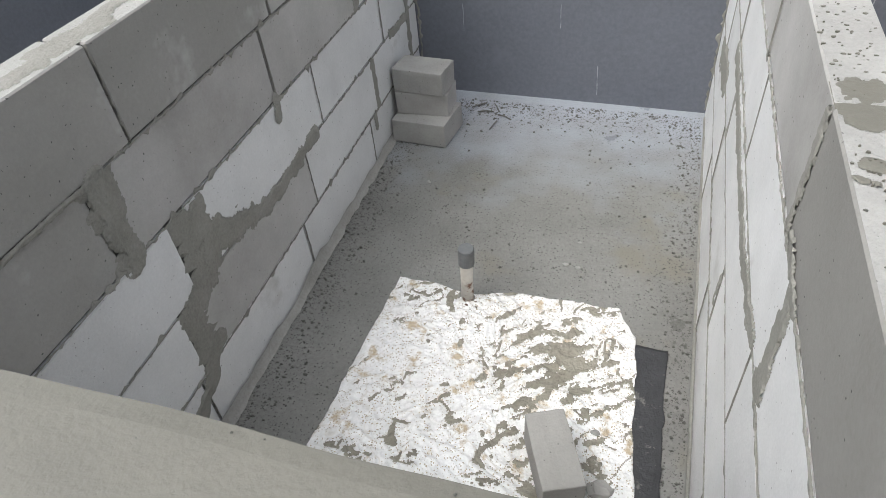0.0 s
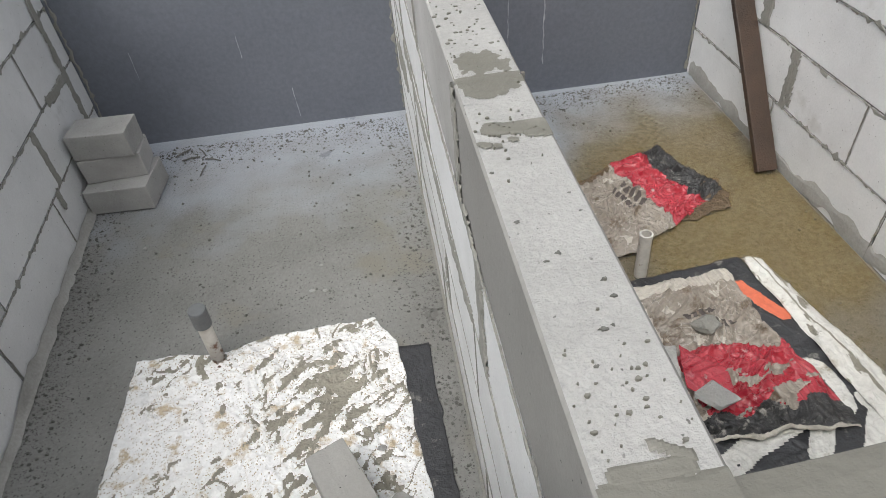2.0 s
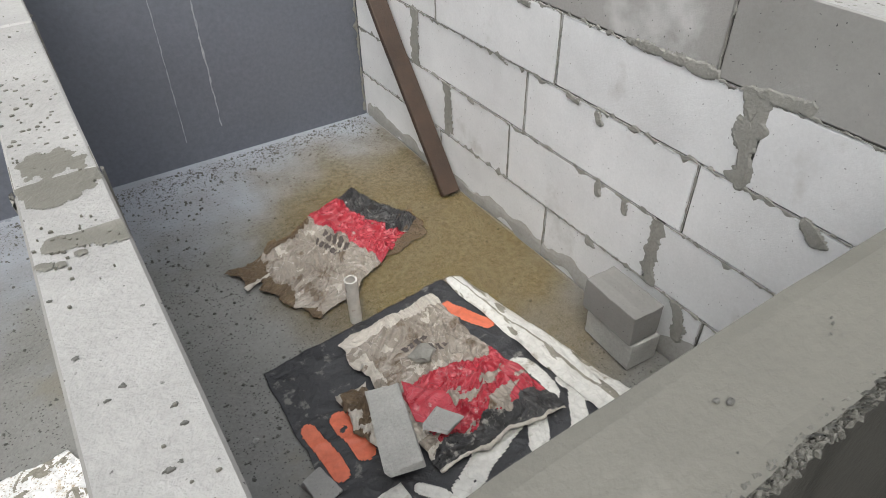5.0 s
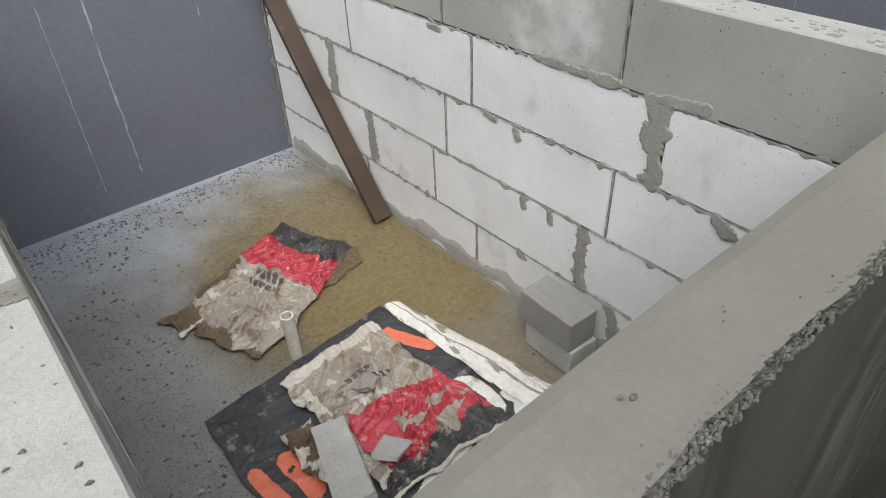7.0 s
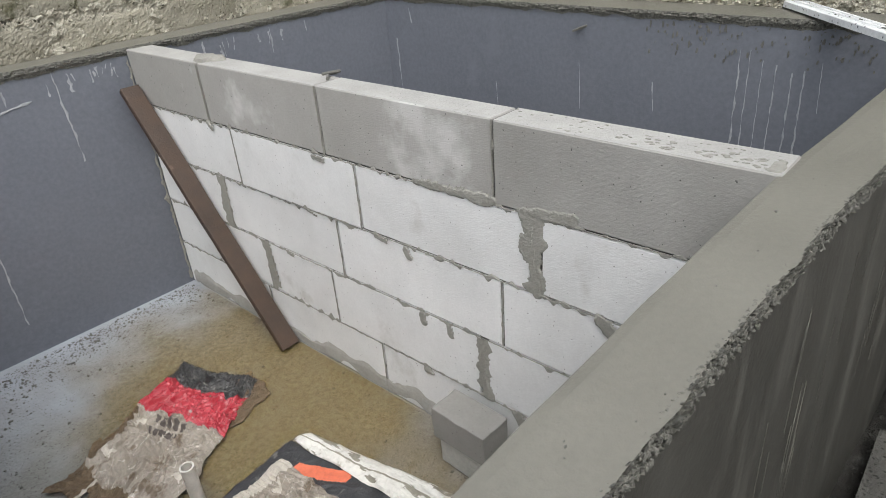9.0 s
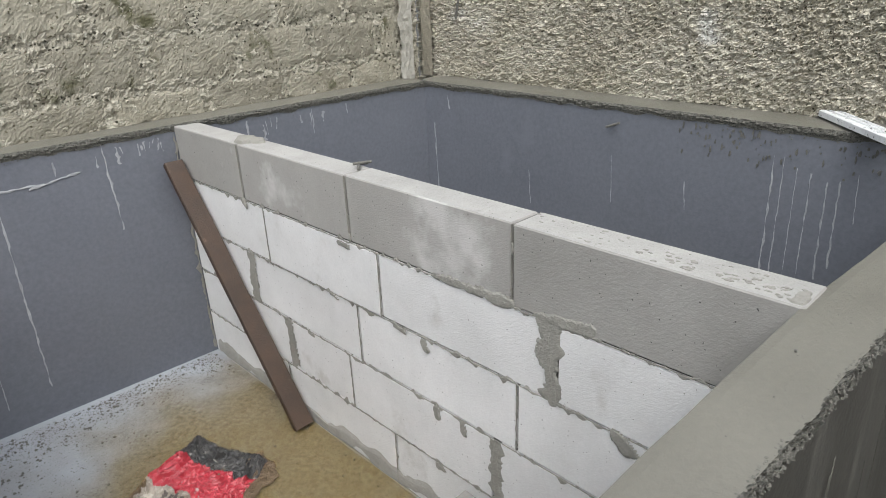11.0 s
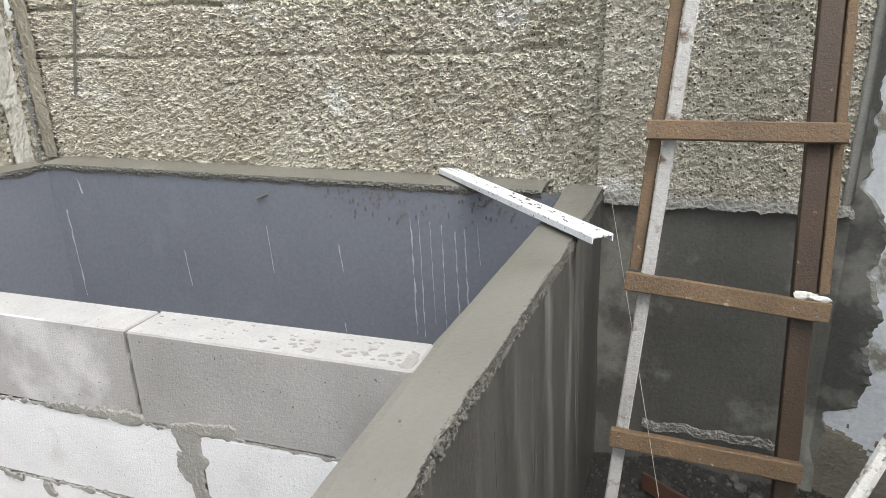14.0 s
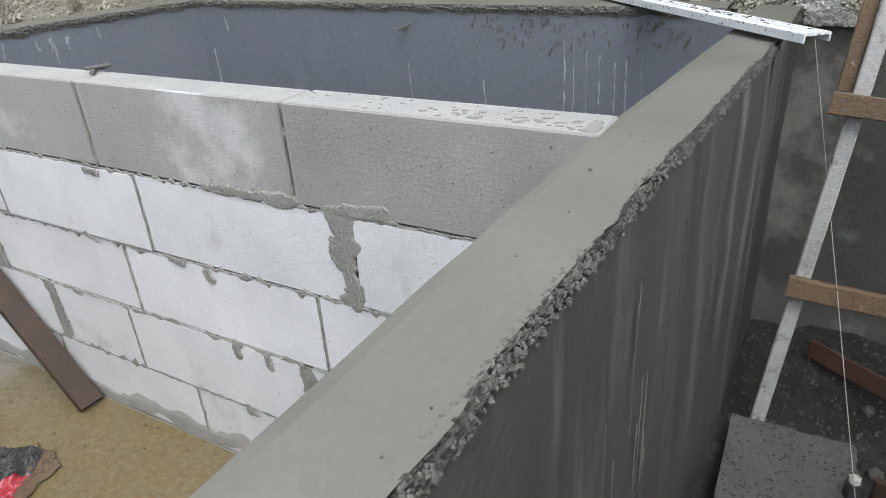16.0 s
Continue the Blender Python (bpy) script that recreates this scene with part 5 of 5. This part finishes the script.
def build_front_marks():
    front = bpy.data.objects["wall_front"]
    grit = random.Random(6)
    spots = []
    for i in range(5200):
        x = 0.9 + 2.4 * grit.random() ** 1.3
        d = grit.uniform(-0.003, 0.010)
        spots.append((x, front_out(x) - d, TOP - 0.003 - max(0, d) * grit.uniform(0.6, 2.6), grit.uniform(0.0013, 0.0042)))
    scatter("edge_grit", "coarse sand grains stuck in the broken edge", "", GRIT, spots, front)
    spots = []
    for i in range(4200):
        if grit.random() < 0.5:
            y = grit.uniform(0.02, 2.24)
            x = right_x(y) - 0.004
        else:
            x = grit.uniform(0.9, 3.28)
            y = far_y(x) - 0.004
        spots.append((x, y, TOP + 0.002 - abs(grit.gauss(0, 0.012)), grit.uniform(0.0012, 0.0034)))
    scatter("edge_grit", "coarse sand grains along the ledge", "", GRIT, spots, bpy.data.objects["wall_far"])
    rng = random.Random(12)
    bm = bmesh.new()
    for i, (x, y, s) in enumerate(((1.168, -0.014, 0.0045), (1.160, -0.008, 0.0035), (1.858, -0.015, 0.0032), (1.30, -0.010, 0.0022), (1.305, -0.006, 0.0018))):
        merge(bm, lump((x, y, TOP + 0.002), (s, s * 0.7, s * 0.6), i * 3.0, detail=1))
    for i in range(34):
        x = rng.uniform(0.2, 3.2)
        s = rng.uniform(0.0006, 0.0014)
        merge(bm, lump((x, rng.uniform(front_out(x) + 0.01, 0.0), TOP + 0.001), (s, s, s), i, detail=1))
    part("crumb", bm, MORTAR_DARK, front, "dark crumbs stuck to the top")
    bm = bmesh.new()
    for i in range(26):
        x = rng.choice((rng.gauss(1.95, 0.15), rng.uniform(1.4, 3.2)))
        z1 = TOP - rng.uniform(0.05, 0.5)
        y = front_out(x) - 0.0095
        z0 = max(0.1, z1 - rng.uniform(0.04, 0.35))
        tilt = 0.03
        ribbon(bm, (x, y - tilt * (TOP - z1), z1), (x + rng.uniform(-0.01, 0.01), y - tilt * (TOP - z0), z0), (0, -1, 0), 0.014, rng.uniform(0.0015, 0.004), 1.0, 0.001, i * 3.1)
    part("drip", bm, CEMENT_PATCH, front, "pale cement drips down the render")


# ---------------------------------------------------------------- debris on the floor
def build_floor_debris():
    rng = random.Random(77)
    spots = []
    for i in range(26000):
        kind = rng.random()
        if kind < 0.30:
            x, y = rng.uniform(-0.40, 1.97), 2.26 - abs(rng.gauss(0, 0.10))
        elif kind < 0.44:
            y = rng.uniform(0.3, 2.2)
            x = a_face(y) + 0.01 + abs(rng.gauss(0, 0.07))
        elif kind < 0.54:
            y, x = rng.uniform(0.3, 2.2), 0.755 - abs(rng.gauss(0, 0.05))
        elif kind < 0.64:
            y, x = rng.uniform(0.8, 2.2), 0.87 + abs(rng.gauss(0, 0.25))
        else:
            x, y = rng.uniform(-0.40, 1.97), rng.uniform(0.25, 2.25)
        if kind > 0.64 and fbm(x * 3, y * 3, 8, 3) < rng.uniform(-0.3, 0.25):
            continue
        if not (-0.46 < x < 0.755 or 0.862 < x < 1.99) or x < a_face(y) or (-0.12 < x < 0.68 and y < 1.12) or (1.03 < x < 1.8 and y < 1.1) or (1.12 < x < 1.72 and 1.2 < y < 1.75):
            continue
        s = rng.uniform(0.0008, 0.0026) if rng.random() < 0.90 else rng.uniform(0.0026, 0.0068)
        spots.append((x, y, 0.004 * fbm(x * 2, y * 2, 0.3, 3) - 0.0005, s))
    scatter("floor_crumbs", "dark mortar crumbs strewn over the cement floor", "crumbs", PEBBLE, spots)
    chips = [(0.372, 1.285, 0.010), (0.412, 1.280, 0.008), (0.40, 1.40, 0.006), (0.95, 0.9, 0.009), (-0.2, 1.62, 0.008)]
    for i, (x, y, s) in enumerate(chips):
        ob = part("chip", lump((x, y, s * 0.4), (s, s * 0.8, s * 0.6), 70 + i), AAC_TOP)
        tagged(ob, "small pale chip of block on the floor", "chip", "pale chips on the floor")
    for i, (x, y, a) in enumerate(((-0.12, 2.15, 10), (-0.03, 2.12, -25), (-0.06, 2.05, 80), (-0.16, 2.20, 40), (-0.08, 2.19, -60))):
        d = Vector((math.cos(radians(a)), math.sin(radians(a)), 0)) * 0.035
        c = Vector((x, y, 0.006))
        ob = part("twig", tube([c - d, c + Vector((0, 0.004, 0.002)), c + d], 0.003, 6), MORTAR_DARK)
        tagged(ob, "short dark twig on the cement floor", "twig", "twigs by the stacked blocks")


# ---------------------------------------------------------------- beside the tank
def build_profile():
    p, q = Vector((2.708, -0.228, TOP + 0.020)), Vector((3.425, 0.402, TOP + 0.024))
    d = (q - p).normalized()
    a = d.cross(Vector((0, 0, 1))).normalized()
    n = a.cross(d)
    n = n if n.z > 0 else -n
    outline = [(-0.032, -0.008), (-0.032, 0.010), (-0.028, 0.012), (-0.012, 0.012), (-0.010, 0.007), (-0.004, 0.007), (-0.002, 0.012), (0.010, 0.012), (0.012, 0.008), (0.018, 0.008), (0.020, 0.012), (0.029, 0.012), (0.032, 0.010), (0.032, -0.008), (0.029, -0.008), (0.028, 0.006), (-0.028, 0.006), (-0.029, -0.008)]
    bm = bmesh.new()
    rings = [[bm.verts.new(c + a * x + n * y) for x, y in outline] for c in (p, p + (q - p) * 0.5 + n * 0.0, q)]
    for r0, r1 in zip(rings, rings[1:]):
        for k in range(len(outline)):
            j = (k + 1) % len(outline)
            bm.faces.new((r0[k], r0[j], r1[j], r1[k]))
    bm.faces.new(rings[0]), bm.faces.new(rings[-1])
    ob = tagged(part("metal_profile", bm, STEEL_WHITE), "white ribbed metal profile laid across the tank corner", "metal profile")
    rng = random.Random(2)
    for i in range(22):
        bm = bmesh.new()
        c = p + (q - p) * min(0.93, max(0.04, rng.gauss(0.45, 0.17))) + a * rng.uniform(-0.02, 0.024) + n * (0.0115 + i * 0.0001)
        blob(bm, c, d, a, n, rng.uniform(0.002, 0.010), rng.uniform(0.001, 0.004), 0.001, i * 2.7, 0.5, 12)
        part("cement_mark", bm, MORTAR_DARK, ob)


def ladder_x(z):
    return 2.91 + 0.243 * (z - 0.856)


def build_ladder():
    lad = thing("ladder", (2.70, -0.52, 0), "rough home-made wooden ladder splashed with plaster", "ladder")

    def rail(y0, y1, z0, z1, width, thick, back, material, label):
        k0, k1 = (z0 - 0.0) / 1.2, (z1 - 0.0) / 1.2
        a = Vector((ladder_x(z0) + back, y0 + (y1 - y0) * k0, z0))
        b = Vector((ladder_x(z1) + back, y0 + (y1 - y0) * k1, z1))
        part("rail", board(a, b, (0, 1, 0), width, thick, 0.003, 0.0, 30), material, lad, label)
    rail(-0.273, -0.372, -0.02, 2.05, 0.036, 0.030, 0.022, WOOD_SPLASH, "plaster-splashed rail")
    rail(-0.242, -0.335, 0.86, 2.05, 0.034, 0.026, 0.045, WOOD_RUNG, "brown rail board")
    rail(-0.742, -0.738, -0.06, 2.05, 0.056, 0.034, 0.022, WOOD_RAIL, "dark wet rail")
    rail(-0.790, -0.786, 0.84, 2.05, 0.026, 0.04, 0.034, WOOD_RUNG, "brown rail board")
    for z, za, ya, yb in ((1.252, 1.252, -0.312, -0.796), (0.846, 0.806, -0.284, -0.796), (0.403, 0.383, -0.276, -0.770), (1.70, 1.69, -0.35, -0.80)):
        a, b = Vector((ladder_x(z) - 0.014, ya, z)), Vector((ladder_x(za) - 0.014, yb, za))
        rung = part("rung", board(a, b, (0.243, 0, 1), 0.052, 0.032, 0.003, 0.0, 20), WOOD_RUNG, lad)
        for y in (ya - 0.03, yb + 0.03):
            t = (y - ya) / (yb - ya)
            for dz in (-0.010, 0.011):
                c = a + (b - a) * t + Vector((-0.0165 + 0.243 * dz, 0.008 * (dz > 0), dz))
                part("nail_head", tube([c, c - Vector((0.002, 0, 0))], 0.004, 8), MORTAR_DARK, rung)
    lumpy = merge(lump((ladder_x(0.84) - 0.015, -0.735, 0.846), (0.012, 0.032, 0.012), 5), lump((ladder_x(0.84) - 0.02, -0.775, 0.842), (0.01, 0.022, 0.009), 9))
    tagged(part("putty_lump", lumpy, PAINT_CHIP), "pale lump of hardened plaster on a ladder rung", "plaster lump")


def build_outside():
    def top(u, v):
        x, y = 1.75 + 0.94 * u, -0.505 + 0.295 * v
        x += 0.012 * fbm(y * 20, u, 0, 3) * (u > 0.98)
        y += 0.010 * fbm(x * 20, v, 0, 3) * (v < 0.02)
        return x, y, 0.035 + 0.004 * fbm(x * 30, y * 30, 0, 4)
    tagged(part("concrete_slab", grid(120, 40, top, (0, 0, -0.1)), SLAB), "coarse grey concrete slab at the foot of the tank", "slab")

    pole = thing("pole", (2.43, -0.65, 0), "white painted wooden pole with chipped edges leaning over the rubble", "pole")
    a, b = Vector((2.395, -0.60, -0.03)), Vector((3.035, -1.215, 0.98))
    part("pole_body", board(a, b, (0.35, 0.9, 0), 0.038, 0.036, 0.010, 0.0, 40), PAINT_CHIP, pole)

    stake = thing("stake", (2.50, -0.488, 0), "black stake with a white plastic cap holding a string", "stake")
    part("stake_body", tube([(2.505, -0.490, -0.06), (2.512, -0.488, 0.075)], [0.018, 0.017], 10), FILM, stake)
    part("cap", tube([(2.512, -0.488, 0.075), (2.512, -0.488, 0.078), (2.514, -0.487, 0.090), (2.515, -0.487, 0.0915)], [0.0115, 0.0125, 0.0125, 0.010], 16), WHITE_PRINT, stake, "white plastic cap")
    ob = part("stake", board((2.515, -0.545, -0.06), (2.53, -0.545, 0.085), (0, 1, 0), 0.036, 0.022, 0.003), WOOD_DARK)
    tagged(ob, "dark weathered wooden stake in the soil", "stake")
    path = [Vector((3.32, -0.215, 0.96)).lerp(Vector((2.33, -0.52, -0.02)), i / 20) for i in range(21)]
    tagged(part("string", tube(path, 0.0011, 6), STRING), "thin grey builder's string stretched from wall to stake", "string")

    ob = part("stick", board((2.69, -0.955, -0.03), (2.735, -0.985, 0.125), (0, 1, 0), 0.034, 0.026, 0.005), WOOD_RUST)
    tagged(ob, "short reddish wooden stick standing in the rubble", "stick")
    ball = bmesh.new()
    bmesh.ops.create_uvsphere(ball, u_segments=24, v_segments=16, radius=0.031)
    for v in ball.verts:
        v.co.z *= 0.9
        if v.co.x < -0.018:
            v.co.x = -0.018 - (v.co.x + 0.018) * 0.4
    bmesh.ops.translate(ball, verts=ball.verts, vec=(2.615, -0.955, 0.028))
    tagged(part("ball", ball, ORANGE_BALL, smooth=True), "dented orange plastic ball in the rubble", "ball")
    ob = part("rusty_board", board((3.10, -0.385, 0.035), (2.86, -0.80, 0.03), (0.4, 0, 1), 0.055, 0.014, 0.003, 0.02, 24), WOOD_RUST)
    tagged(ob, "curved reddish-brown board lying on the soil", "board")
    for i, (x, y, l) in enumerate(((2.745, -0.70, 0.05), (2.70, -1.06, 0.06), (2.83, -1.0, 0.05), (2.55, -0.87, 0.06))):
        ob = part("scrap", lump((x, y, 0.012), (l * 0.18, l * 0.38, 0.007), 90 + i), WHITE_PRINT)
        tagged(ob, "pale scrap of plaster lying on the soil", "scrap", "pale scraps in the rubble")
    rng = random.Random(8)
    for i in range(60):
        x, y = rng.uniform(2.35, 3.3), rng.uniform(-1.25, -0.52)
        s = rng.uniform(0.010, 0.026)
        ob = part("stone", lump((x, y, ground_height(x, y) + s * 0.3), (s, s * rng.uniform(0.6, 0.9), s * 0.6), i, detail=2), STONE)
        tagged(ob, "rough grey stone lying in the rubble", "stone", "stones in the rubble")
    spots = []
    for i in range(5200):
        x, y = rng.uniform(1.6, 3.33), rng.uniform(-1.6, -0.2)
        spots.append((x, y, ground_height(x, y) - 0.001, rng.uniform(0.002, 0.009)))
    scatter("gravel", "small dark gravel over the damp soil", "gravel", STONE, spots)
    verts, faces = [], []
    for i in range(150):
        x, y = rng.gauss(2.80, 0.16), rng.gauss(-1.03, 0.10)
        z = ground_height(x, y) + rng.uniform(0.008, 0.03)
        t, s, k = rng.uniform(0, 6.3), rng.uniform(0.010, 0.026), len(verts)
        d, e = Vector((math.cos(t), math.sin(t), rng.uniform(-0.3, 0.3))) * s, Vector((-math.sin(t), math.cos(t), rng.uniform(-0.3, 0.3))) * s * 0.4
        c = Vector((x, y, z))
        verts += [c - d, c + e, c + d, c - e]
        faces += [(k, k + 1, k + 2), (k, k + 2, k + 3)]
    me = bpy.data.meshes.new("leaf_litter")
    me.from_pydata(verts, [], faces)
    me.materials.append(LITTER)
    tagged(new("leaf_litter", me), "brown dead leaves scattered over the rubble", "leaf litter", kind="stuff")


def build_plant(x, y, count, length, spread, label):
    z = ground_height(x, y)
    plant = thing("grass_tuft", (x, y, z), label, "plant", "green plants in the rubble")
    rng = random.Random(int(x * 1000))
    for i in range(count):
        t = rng.uniform(0, 6.3)
        d = Vector((math.cos(t), math.sin(t), 0))
        side = Vector((-d.y, d.x, 0))
        l, up, w = length * rng.uniform(0.6, 1.1), rng.uniform(0.5, 1.1), rng.uniform(0.004, 0.007)
        o = Vector((x, y, z - 0.004)) + d * rng.uniform(0, spread) + side * rng.uniform(-spread, spread)
        bm = bmesh.new()
        last = None
        for k in range(7):
            s = k / 6
            c = o + d * (l * s ** 1.2 * 0.8) + Vector((0, 0, l * up * (s - 0.72 * s * s)))
            h = w * (1 - s) ** 0.6 + 0.0004
            row = (bm.verts.new(c - side * h), bm.verts.new(c + Vector((0, 0, -h * 0.5))), bm.verts.new(c + side * h))
            if last:
                bm.faces.new((last[0], last[1], row[1], row[0]))
                bm.faces.new((last[1], last[2], row[2], row[1]))
            last = row
        part("leaf", bm, LEAF, plant, smooth=True)


build_stack()
build_capped_pipe()
build_plastic_sheet()
build_loose_block()
build_leaning_plank()
build_puddle()
build_first_bag()
build_open_pipe()
build_banner()
build_second_bag()
build_two_blocks()
build_marks()
build_front_marks()
build_profile()
build_ladder()
build_outside()
build_plant(2.615, -0.83, 46, 0.10, 0.03, "tuft of narrow green grass leaves in the rubble")
build_plant(2.88, -0.86, 24, 0.09, 0.02, "small green fern-like weed beside the ladder foot")
build_floor_debris()
